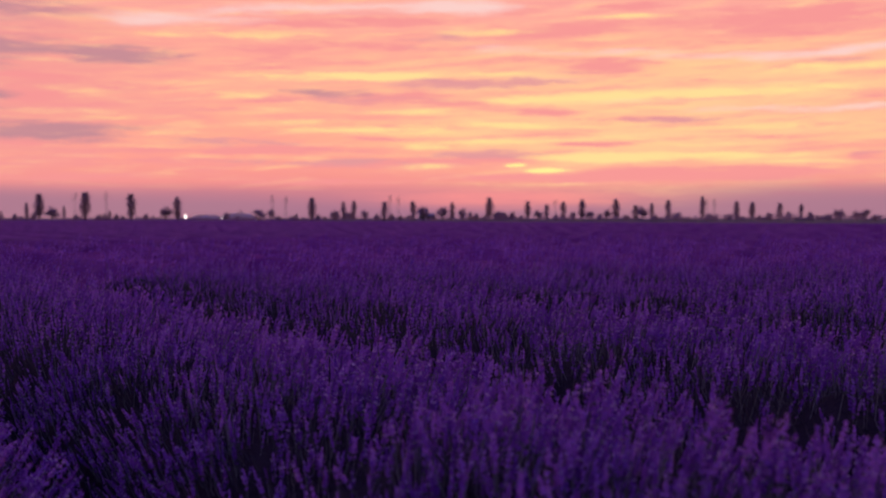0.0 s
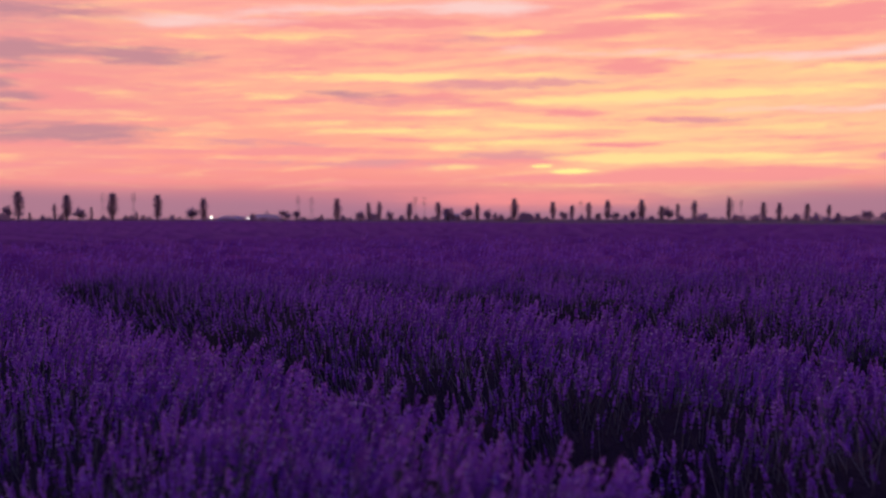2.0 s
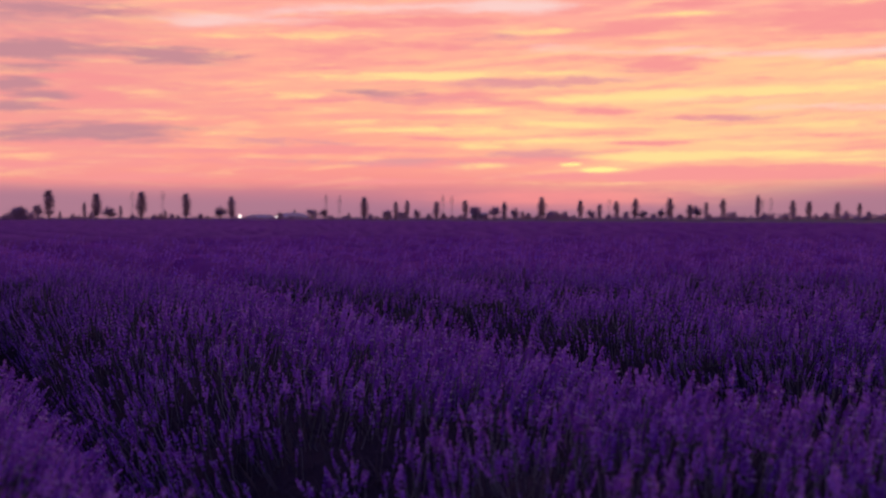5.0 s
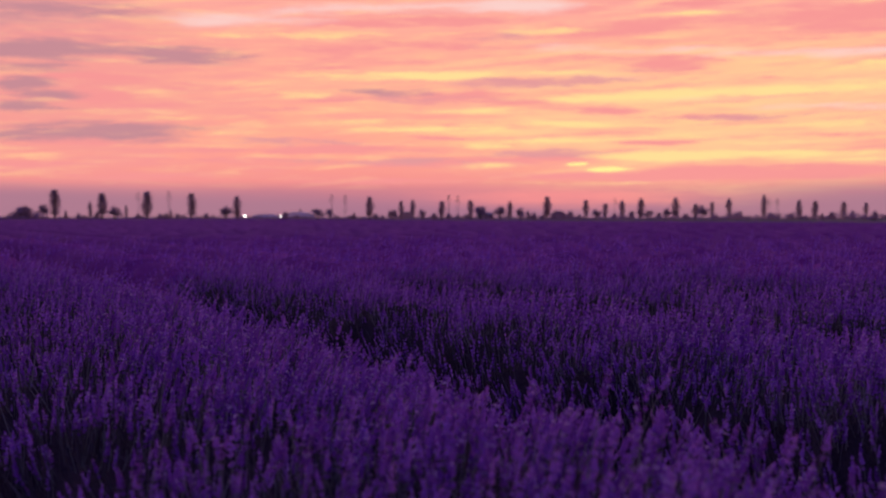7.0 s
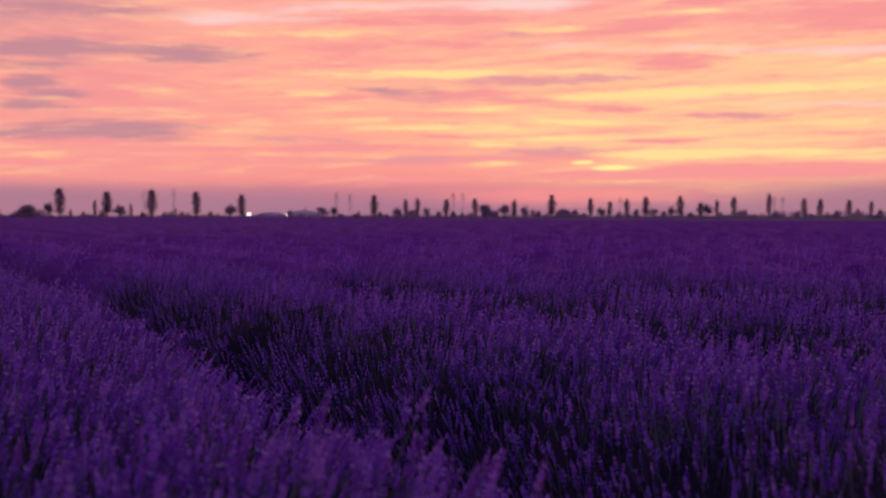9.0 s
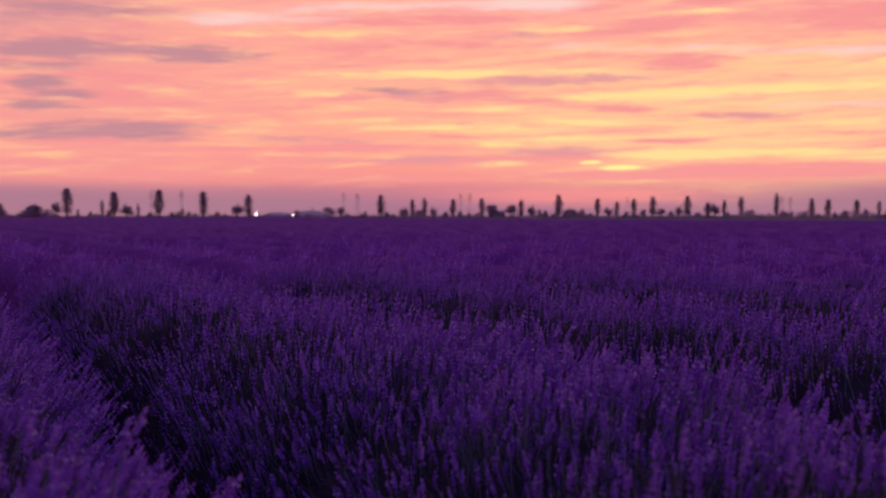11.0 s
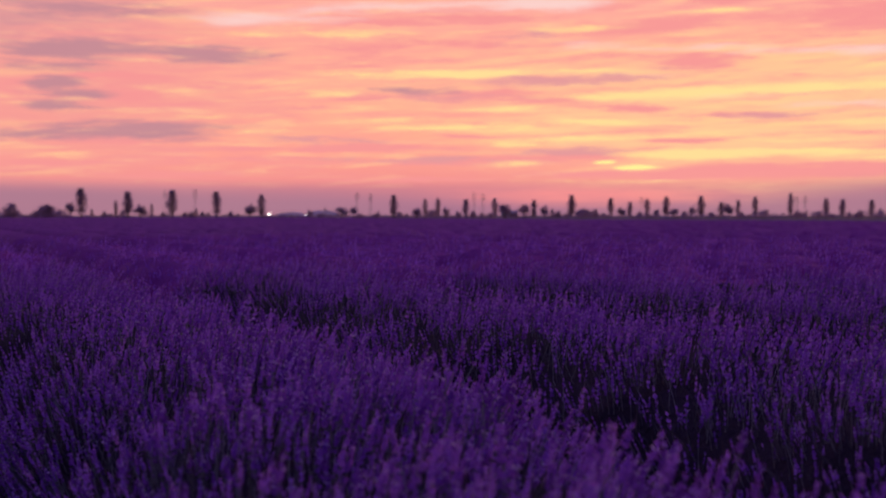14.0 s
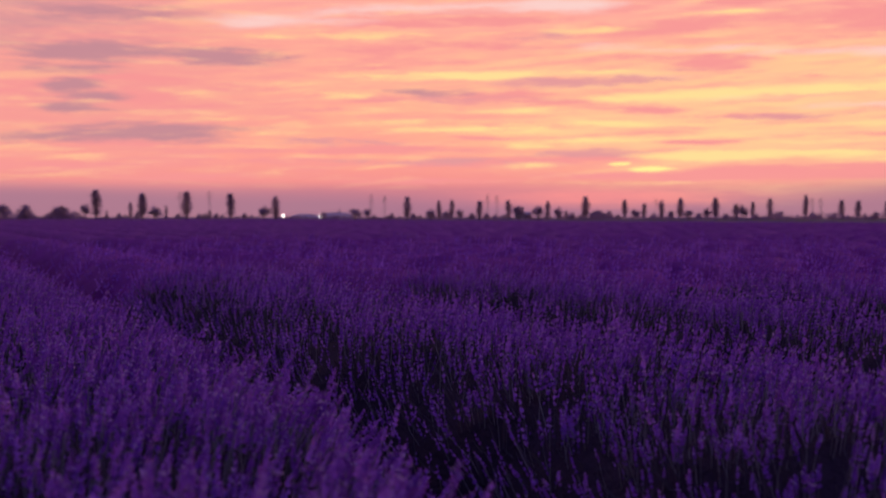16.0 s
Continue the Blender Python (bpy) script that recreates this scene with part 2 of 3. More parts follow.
def place_of(n):
    return n.add("ShaderNodeNewGeometry").outputs["Position"]


def bump(n, shader, height, strength, distance):
    node = n.add("ShaderNodeBump")
    node.inputs["Strength"].default_value = strength
    node.inputs["Distance"].default_value = distance
    n.link(height, node.inputs["Height"])
    n.link(node.outputs[0], shader.inputs["Normal"])


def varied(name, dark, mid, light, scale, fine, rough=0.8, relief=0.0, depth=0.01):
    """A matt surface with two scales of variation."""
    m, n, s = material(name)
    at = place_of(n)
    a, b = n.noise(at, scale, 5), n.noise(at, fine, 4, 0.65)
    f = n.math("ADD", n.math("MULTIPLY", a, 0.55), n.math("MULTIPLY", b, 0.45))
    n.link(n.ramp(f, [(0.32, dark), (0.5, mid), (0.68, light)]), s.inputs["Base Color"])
    s.inputs["Roughness"].default_value = rough
    if relief:
        bump(n, s, b, relief, depth)
    return m


def per_leaf(name, colours, scale, rough=0.75, thin=0.0, tint=(0.55, 0.16, 0.50, 1)):
    """Small leaves or petals: each island has its own tone, drifts of tone lie over them."""
    m, n, s = material(name)
    geo = n.add("ShaderNodeNewGeometry")
    drift = n.noise(geo.outputs["Position"], scale, 3)
    f = n.math("ADD", n.math("MULTIPLY", geo.outputs["Random Per Island"], 0.76), n.math("MULTIPLY", drift, 0.34))
    stops = [(0.16 + 0.68 * i / (len(colours) - 1), c) for i, c in enumerate(colours)]
    n.link(n.ramp(f, stops), s.inputs["Base Color"])
    s.inputs["Roughness"].default_value = rough
    if thin:
        # petals and leaves let some of the light behind them through; on far trees this also imitates haze
        glow_through = n.add("ShaderNodeBsdfTranslucent")
        n.link(n.mix(0.5, n.ramp(f, stops), tint), glow_through.inputs[0])
        both = n.add("ShaderNodeMixShader")
        both.inputs[0].default_value = thin
        n.link(s.outputs[0], both.inputs[1])
        n.link(glow_through.outputs[0], both.inputs[2])
        n.link(both.outputs[0], n.tree.nodes["Material Output"].inputs[0])
    return m


FLOWER = per_leaf("lavender_flower", [(0.11, 0.032, 0.38, 1), (0.22, 0.073, 0.56, 1), (0.35, 0.132, 0.71, 1), (0.62, 0.31, 0.90, 1)], 1.6, 0.8, 0.5, (0.72, 0.27, 0.93, 1))
FLORET = per_leaf("lavender_open_floret", [(0.60, 0.42, 0.80, 1), (0.76, 0.60, 0.86, 1), (0.86, 0.78, 0.90, 1)], 2.0, 0.7, 0.5, (0.90, 0.62, 0.90, 1))
STEM = per_leaf("lavender_stem", [(0.12, 0.125, 0.13, 1), (0.21, 0.22, 0.22, 1), (0.38, 0.40, 0.37, 1)], 2.0, 0.7)
# leaf tone lowered and turned violet to carry the shade of flanks and furrows
SHADE_LEAF = per_leaf("lavender_shade_leaf", [(0.045, 0.042, 0.055, 1), (0.075, 0.072, 0.085, 1), (0.12, 0.12, 0.13, 1)], 2.0, 0.8, 0.25, (0.20, 0.17, 0.20, 1))
# near-black purple: the shade deep inside the rows is put into this colour
SHADED_BODY = varied("lavender_shaded_body", (0.020, 0.014, 0.021, 1), (0.034, 0.024, 0.034, 1), (0.054, 0.040, 0.052, 1), 3.0, 45.0, 0.9, 0.9, 0.03)
# redder than FLOWER: the evening glow over the far rows is painted in
GLOW_TINTED_CANOPY = varied("glow_tinted_lavender", (0.16, 0.018, 0.17, 1), (0.225, 0.029, 0.225, 1), (0.30, 0.044, 0.29, 1), 0.7, 14.0, 0.9, 0.5, 0.05)
SOIL = varied("soil", (0.025, 0.02, 0.018, 1), (0.045, 0.036, 0.032, 1), (0.075, 0.06, 0.05, 1), 0.35, 9.0, 0.95, 0.8, 0.03)
GRASS = varied("dry_grass", (0.10, 0.10, 0.07, 1), (0.16, 0.15, 0.11, 1), (0.22, 0.20, 0.15, 1), 0.08, 2.5, 0.95, 0.6, 0.05)
# mauve tone and strong pale tint paint the distant haze into the crowns
HAZED_LEAVES = per_leaf("hazed_tree_leaves", [(0.09, 0.072, 0.078, 1), (0.13, 0.105, 0.11, 1), (0.17, 0.14, 0.145, 1)], 0.3, 0.8, 0.86, (0.80, 0.58, 0.78, 1))
BARK = varied("bark", (0.05, 0.04, 0.035, 1), (0.09, 0.075, 0.06, 1), (0.13, 0.11, 0.09, 1), 0.8, 7.0, 0.9, 0.6, 0.03)
PLASTER = varied("pale_plaster", (0.55, 0.54, 0.54, 1), (0.65, 0.64, 0.63, 1), (0.74, 0.73, 0.72, 1), 0.15, 2.0, 0.85, 0.2, 0.01)
# film passes nearly all light, so the walls get the paleness of distant haze
HAZED_FILM, fn, fs = material("hazed_greenhouse_film")
fs.inputs["Roughness"].default_value = 0.5
film_tone = fn.ramp(fn.noise(place_of(fn), 0.4, 5), [(0.3, (0.82, 0.80, 0.82, 1)), (0.7, (0.92, 0.90, 0.92, 1))])
fn.link(film_tone, fs.inputs["Base Color"])
film_through = fn.add("ShaderNodeBsdfTranslucent")
fn.link(film_tone, film_through.inputs[0])
film_both = fn.add("ShaderNodeMixShader")
film_both.inputs[0].default_value = 0.9
fn.link(fs.outputs[0], film_both.inputs[1])
fn.link(film_through.outputs[0], film_both.inputs[2])
fn.link(film_both.outputs[0], fn.tree.nodes["Material Output"].inputs[0])
SHEET = varied("roof_sheet", (0.24, 0.22, 0.23, 1), (0.31, 0.29, 0.30, 1), (0.38, 0.36, 0.37, 1), 0.12, 1.5, 0.5, 0.2, 0.01)
DARK = varied("dark_opening", (0.02, 0.02, 0.024, 1), (0.03, 0.03, 0.035, 1), (0.05, 0.05, 0.055, 1), 0.5, 4.0, 0.4)
STEEL = varied("galvanised_steel", (0.20, 0.20, 0.21, 1), (0.28, 0.28, 0.29, 1), (0.36, 0.36, 0.37, 1), 0.5, 6.0, 0.55)
LAMP, ln, ls = material("lamp_glass")
ls.inputs["Base Color"].default_value = (0.9, 0.9, 0.9, 1)
ls.inputs["Emission Color"].default_value = (1.0, 0.90, 0.80, 1)
ls.inputs["Emission Strength"].default_value = 7.0


# ---- building helpers ----
def mesh_of(name, verts, faces, mats, index=None, smooth=False):
    """A mesh from arrays; faces is an (n, 3) array of corners."""
    verts, faces = np.asarray(verts, np.float32), np.asarray(faces, np.int32)
    me = bpy.data.meshes.new(name)
    me.vertices.add(len(verts))
    me.vertices.foreach_set("co", verts.ravel())
    me.loops.add(faces.size)
    me.loops.foreach_set("vertex_index", faces.ravel())
    me.polygons.add(len(faces))
    me.polygons.foreach_set("loop_start", np.arange(0, faces.size, 3, dtype=np.int32))
    for m in mats:
        me.materials.append(m)
    if index is not None:
        me.polygons.foreach_set("material_index", np.asarray(index, np.int32))
    if smooth:
        me.polygons.foreach_set("use_smooth", np.ones(len(faces), bool))
    me.update(calc_edges=True)
    return me


def child(name, me, parent, label=""):
    ob = new(name, me)
    ob.parent = parent
    if label:
        tagged(ob, label)
    return ob


def part(name, bm, mat, parent, label="", smooth=False):
    """Links a bmesh as one mesh object under a thing or a part."""
    me = bpy.data.meshes.new(name)
    bmesh.ops.recalc_face_normals(bm, faces=bm.faces)
    bm.to_mesh(me)
    bm.free()
    me.materials.append(mat)
    for p in me.polygons:
        p.use_smooth = smooth
    return child(name, me, parent, label)


def box(bm, x, y, z, wx, wy, wz, spin=0.0, soft=0.0):
    """A box with its base centre at x, y, z."""
    made = bmesh.ops.create_cube(bm, size=1.0)["verts"]
    bmesh.ops.transform(bm, verts=made, matrix=pose(x, y, z + wz / 2, 0, 0, spin) @ Matrix.Diagonal((wx, wy, wz, 1)))
    if soft:
        edges = list({e for v in made for e in v.link_edges})
        bmesh.ops.bevel(bm, geom=edges, offset=soft, segments=1, affect="EDGES")


def beam(bm, a, b, wide, wide2=None, sides=4):
    """A tapered bar from a to b."""
    a, b = Vector(a), Vector(b)
    way = b - a
    turn = way.to_track_quat("Z", "Y").to_matrix().to_4x4()
    bmesh.ops.create_cone(bm, cap_ends=True, segments=sides, radius1=wide, radius2=wide if wide2 is None else wide2,
                          depth=way.length, matrix=Matrix.Translation((a + b) / 2) @ turn)


def scatter(template, places, turns, sizes):
    """Copies a template (verts, faces) to all places with the rotation matrices and sizes given; arrays out."""
    v, f = template
    out = np.einsum("nij,vj->nvi", turns, v) * sizes[:, None, :] if sizes.shape[1] == 1 else np.einsum("nij,nvj->nvi", turns, v[None] * sizes[:, None, :])
    out = out + places[:, None, :]
    faces = (f[None] + (np.arange(len(places)) * len(v))[:, None, None]).reshape(-1, 3)
    return out.reshape(-1, 3), faces


def leaning(lean_x, lean_y, spin):
    """Rotation matrices: spin about the upright, then the upright leans to (lean_x, lean_y, 1)."""
    n = len(spin)
    up = np.stack([lean_x, lean_y, np.ones(n)], 1)
    up /= np.linalg.norm(up, axis=1, keepdims=True)
    ref = np.stack([np.cos(spin), np.sin(spin), np.zeros(n)], 1)
    right = np.cross(up, ref)
    right /= np.linalg.norm(right, axis=1, keepdims=True)
    return np.stack([right, np.cross(up, right), up], 2)


def join(pieces):
    verts, faces, count = [], [], 0
    for v, f in pieces:
        verts.append(v)
        faces.append(f + count)
        count += len(v)
    return np.concatenate(verts), np.concatenate(faces)


# ---- the ground: one sheet to the horizon ----
ground_bm = bmesh.new()
bmesh.ops.create_grid(ground_bm, x_segments=60, y_segments=60, size=4800)
ground_me = bpy.data.meshes.new("ground")
ground_bm.to_mesh(ground_me)
ground_bm.free()
ground_me.materials.append(GRASS)
ground = tagged(new("ground", ground_me), "dry grassy farmland reaching to the horizon", "ground", kind="structure")

# the field's own frame: s across the rows, u along them
ROW_TURN = radians(29.0)
ACROSS = np.array([math.cos(ROW_TURN), math.sin(ROW_TURN)])
ALONG = np.array([-math.sin(ROW_TURN), math.cos(ROW_TURN)])
FIELD_END, FIELD_SIDE, FIELD_BACK = 275.0, 83.0, -30.0


def to_world(s, u):
    return s[..., None] * ACROSS + u[..., None] * ALONG


soil_bm = bmesh.new()
corners = [(-25, FIELD_BACK - 2), (FIELD_SIDE + 0.6, FIELD_BACK - 2), (FIELD_SIDE + 0.6, FIELD_END + 1), (-25, FIELD_END + 1)]
soil_bm.faces.new([soil_bm.verts.new((*(s * ACROSS + u * ALONG), 0.006)) for s, u in corners])
soil_me = bpy.data.meshes.new("field_soil")
soil_bm.to_mesh(soil_me)
soil_bm.free()
soil_me.materials.append(SOIL)
tagged(new("field_soil", soil_me), "brown tilled soil under the lavender rows", "soil", kind="structure")

# ---- lavender ----
rng = np.random.default_rng(7)


def kite(foot, a, reach, width, lift, low=0.55):
    """A petal from foot outwards: mid-left, point, mid-right."""
    out, side, up = np.array([np.cos(a), np.sin(a), 0]), np.array([-np.sin(a), np.cos(a), 0]), np.array([0, 0, 1.0])
    mid = foot + out * reach * 0.9 + up * lift * low
    return [mid - side * width, foot + out * reach * 0.8 + up * lift * 1.2, mid + side * width]


def spike_template(whorls, petals, florets, seed, stout=1.0):
    """A plump flower head one unit long: whorls of thin cups round one axis, closing to a blunt tip, and a
    few open florets. Gives corners, faces and each face's material (0 cups, 1 open florets)."""
    r = np.random.default_rng(seed)
    verts, faces, kinds = [], [], []
    last = None
    bow = r.uniform(-0.07, 0.07, 2)
    for i in range(whorls):
        f = i / max(whorls - 1, 1)
        z = f * 0.80 + r.uniform(-0.03, 0.03) - (0.13 if i == 0 and whorls > 4 else 0)
        foot = np.array([bow[0] * f * f, bow[1] * f * f, z])
        rad = stout * (0.150 - 0.065 * f ** 1.8) * (0.75 if i == 0 else 1.0) * r.uniform(0.85, 1.15)
        tall = 0.62 / whorls + 0.09
        at = len(verts)
        verts.append(foot)
        start = r.uniform(0, 6)
        for k in range(petals):
            a = start + k * 2 * np.pi / petals + r.uniform(-0.3, 0.3)
            c = len(verts)
            verts += kite(foot, a, rad * r.uniform(0.75, 1.25), rad * r.uniform(0.5, 0.85), tall * r.uniform(0.8, 1.25))
            faces += [(at, c, c + 1), (at, c + 1, c + 2)]
            kinds += [0, 0]
        if last is not None:
            faces.append((last, at, last + 1))
            kinds.append(0)
        last = at
    for i in range(florets):
        f = 1.0 if i == 0 else r.uniform(0.15, 0.9)
        foot = np.array([bow[0] * f * f, bow[1] * f * f, f * 0.84])
        a = r.uniform(0, 6.28)
        for k in range(2):
            c = len(verts)
            verts.append(foot)
            verts += kite(foot, a + k * (3.14 if i == 0 else 0.9), stout * (0.09 if i == 0 else 0.22), stout * 0.075, 0.13, 0.7)
            faces += [(c, c + 1, c + 2), (c, c + 2, c + 3)]
            kinds += [1, 1]
    return np.array(verts), np.array(faces), np.array(kinds)


def stem_template(sides=3, wide=0.025):
    """A thin stem one unit long that hangs down from the head's foot."""
    ang = np.arange(sides) * 2 * np.pi / sides
    c = np.stack([np.cos(ang), np.sin(ang)], 1) * wide
    v = np.concatenate([np.c_[c, np.full(sides, 0.2)], np.c_[c * 1.3, np.full(sides, -4.0)]])
    k = np.arange(sides)
    q = (k + 1) % sides
    return v, np.concatenate([np.stack([k, sides + k, sides + q], 1), np.stack([k, sides + q, q], 1)])


def bent_stems(at, turns, size, roots, thick=0.0016):
    """Three-sided stems that rise from the leaves and bend over into their heads."""
    up = turns[:, :, 2]
    line = np.stack([roots, at - up * 0.10, at + up * size[:, None] * 0.3], 1)
    ang = np.arange(3) * 2.094
    ring = np.stack([np.cos(ang), np.sin(ang), 0 * ang], 1) * thick
    v = line[:, :, None, :] + ring[None, None] * np.array([1.4, 1.0, 0.8])[None, :, None, None]
    k = np.arange(3)
    q = (k + 1) % 3
    f = np.concatenate([np.concatenate([np.stack([b + k, b + q, b + 3 + q], 1), np.stack([b + k, b + 3 + q, b + 3 + k], 1)]) for b in (0, 3)])
    return v.reshape(-1, 3), (f[None] + (np.arange(len(at)) * 9)[:, None, None]).reshape(-1, 3)


NEAR_HEADS = [spike_template(5, 3, (1, 2, 2, 1, 0, 3, 1, 2)[i], i, 0.80) for i in range(8)]
MID_HEADS = [spike_template(3, 3, (1, 1, 0, 2, 1, 0)[i], 20 + i, 0.74) for i in range(6)]
FAR_HEADS = [spike_template(2, 2, 0, 40 + i, 0.85) for i in range(3)]
STEM_SHAPE = stem_template()

# furrows cross the path unevenly; a row fills the space between two furrows
FURROWS = [0.55 + 1.6 * k for k in range(-9, 0)] + [0.58, 1.93, 3.74, 5.29, 6.95] + [7.0 + 1.6 * k for k in range(1, 48)]


def wander(u, row):
    """How far a row strays from its straight line."""
    return 0.05 * np.sin(u * 0.9 + row * 2.1) + 0.035 * np.sin(u * 2.7 + row * 4.7)


def vigour(u, row):
    """Plants along a row differ in height and spread."""
    return 1.0 + 0.03 * np.sin(u * 5.7 + row * 1.3 + 1.5 * np.sin(u * 0.8 + row)) + 0.025 * np.sin(u * 11.3 + row * 3.3)


def dome(p, half, tall):
    """The row's rounded cross-section: offset and height at p, from -1 at one foot to 1 at the other."""
    return half * p, 0.04 + (tall - 0.04) * np.clip(1 - np.abs(p) ** 3.8, 0, 1) ** 0.52


def canopy(row, mid, half, us, rise, steps):
    """The leafy or flowering body of a row over the stations us."""
    phi = np.sin(np.linspace(-1.571, 1.571, steps))
    U, PHI = np.meshgrid(us, phi, indexing="ij")
    g = vigour(U, row)
    off, z = dome(PHI, half * (1.0 if rise < 0.9 else 0.90), 0.78)
    jig = np.random.default_rng(row + 100).normal(0, 1, U.shape)
    z = z * rise * g + 0.018 * jig
    off = off * (0.5 + 0.5 * g) + 0.02 * np.random.default_rng(row + 200).normal(0, 1, U.shape)
    xy = to_world(mid + wander(U, row) + off, U)
    xy = xy.reshape(-1, 2)
    z = z.ravel()
    edge = np.abs(PHI.ravel()) > 0.995
    z[edge] = 0.0
    if rise > 0.9:
        # the carpet rises out of the leaves where it begins
        z *= np.clip(0.70 + 0.30 * (U.ravel() - us[0]) / 1.4, 0.70, 1.0)
    v = np.c_[xy, z]
    i, j = np.meshgrid(np.arange(len(us) - 1), np.arange(steps - 1), indexing="ij")
    a = (i * steps + j).ravel()
    f = np.concatenate([np.stack([a, a + 1, a + steps + 1], 1), np.stack([a, a + steps + 1, a + steps], 1)])
    return v, f[:, ::-1]


CENTRE = np.array([2.0, 0.6])
# flower heads on a metre of row, near the path and further off
NEAR_COUNT, MID_COUNT = 1650, 1180


def heads_of(row, mid, half, u0, u1, per_metre):
    """Places, leanings, lengths and stem feet of the flower heads between two stations; they grow in tufts."""
    tufts = rng.poisson(max(0.0, (u1 - u0) * per_metre / 6.0))
    tuft_phi = rng.uniform(-0.97, 0.97, tufts)
    # the flank turned from the evening light gets fewer and smaller heads, to imitate its shade
    many = rng.poisson(np.where(tuft_phi < -0.2, 5.7, 6.7))
    grow = np.repeat(rng.normal(0, 0.030, tufts), many)
    tilt = np.repeat(rng.normal(0, 0.13, (tufts, 2)), many, axis=0)
    u, phi = np.repeat(rng.uniform(u0, u1, tufts), many), np.repeat(tuft_phi, many)
    n = len(u)
    u, phi = u + rng.normal(0, 0.035, n), np.clip(phi + rng.normal(0, 0.055, n), -1, 1)
    g = vigour(u, row)
    off, z = dome(phi, half, 0.80)
    off = off * (0.6 + 0.4 * g) + rng.normal(0, 0.02, n)
    z = z * g + grow + rng.normal(0, 0.02, n) + rng.exponential(0.012, n) + 0.05 * (rng.uniform(0, 1, n) > 0.975) - 0.065 - 0.12 * rng.uniform(0, 1, n) ** 3
    # some hang low over the furrows on both flanks
    low = rng.uniform(0, 1, n) < 0.22
    phi = np.where(low, np.where(phi > 0, 1.0, -1.0) * rng.uniform(0.80, 0.98, n), phi)
    off, z = np.where(low, half * phi, off), np.where(low, rng.uniform(0.20, 0.62, n), z)
    stray = wander(u, row)
    at = np.c_[to_world(mid + stray + off, u), z]
    splay = phi * np.abs(phi) * 0.75 + rng.normal(0, 0.12, n)
    lean = splay[:, None] * ACROSS + rng.normal(0, 0.12, n)[:, None] * ALONG + tilt + np.array([0.17, 0.04])
    turns = leaning(lean[:, 0], lean[:, 1], rng.uniform(0, 6.28, n))
    roots = np.c_[to_world(mid + stray + off * 0.72, u - 0.02), np.maximum(z - 0.33, 0.02)]
    # heads shrink towards the unlit flank so that it reads darker
    lit_flank = np.clip((np.where(low, phi - 0.2, phi) + 0.55) / 0.6, 0, 1)
    return at, turns, rng.uniform(0.036, 0.066, n) * (0.76 + 0.24 * lit_flank), phi, roots


BLADE = (np.array([[-0.06, 0, 0], [0.06, 0, 0], [0.05, 0.06, 0.55], [0.0, 0.16, 1.0], [-0.05, 0.06, 0.55]]),
         np.array([[0, 1, 2], [0, 2, 4], [4, 2, 3]]))


def blades_of(row, mid, half, u0, u1, per_metre):
    """Narrow leaves that stand out of the row's body all over its dome."""
    n = int((u1 - u0) * per_metre)
    u, phi = rng.uniform(u0, u1, n), rng.uniform(-1, 1, n)
    off, z = dome(phi, half, 0.78)
    deep = rng.uniform(0.70, 0.90, n)
    at = np.c_[to_world(mid + wander(u, row) + off * (0.90 + 0.1 * rng.uniform(0, 1, n)), u), np.maximum(z * deep * vigour(u, row) - 0.03, 0.02)]
    lean = (phi * 0.7 + rng.normal(0, 0.25, n))[:, None] * ACROSS + rng.normal(0, 0.25, n)[:, None] * ALONG
    size = rng.uniform(0.06, 0.13, n)
    return scatter(BLADE, at, leaning(lean[:, 0], lean[:, 1], rng.uniform(0, 6.28, n)), np.stack([size * 0.7, size, size], 1))


def seen_side(at):
    """Only the wedge of field in front of the path gets single flowers."""
    left = np.degrees(np.arctan2(at[:, 0] + 0.2, at[:, 1] + 1.0))
    right = np.degrees(np.arctan2(at[:, 0] - 3.2, at[:, 1] + 1.0))
    return (left > -23.5) & (right < 17.5) & (at[:, 1] - 0.45 * at[:, 0] > 0.9)


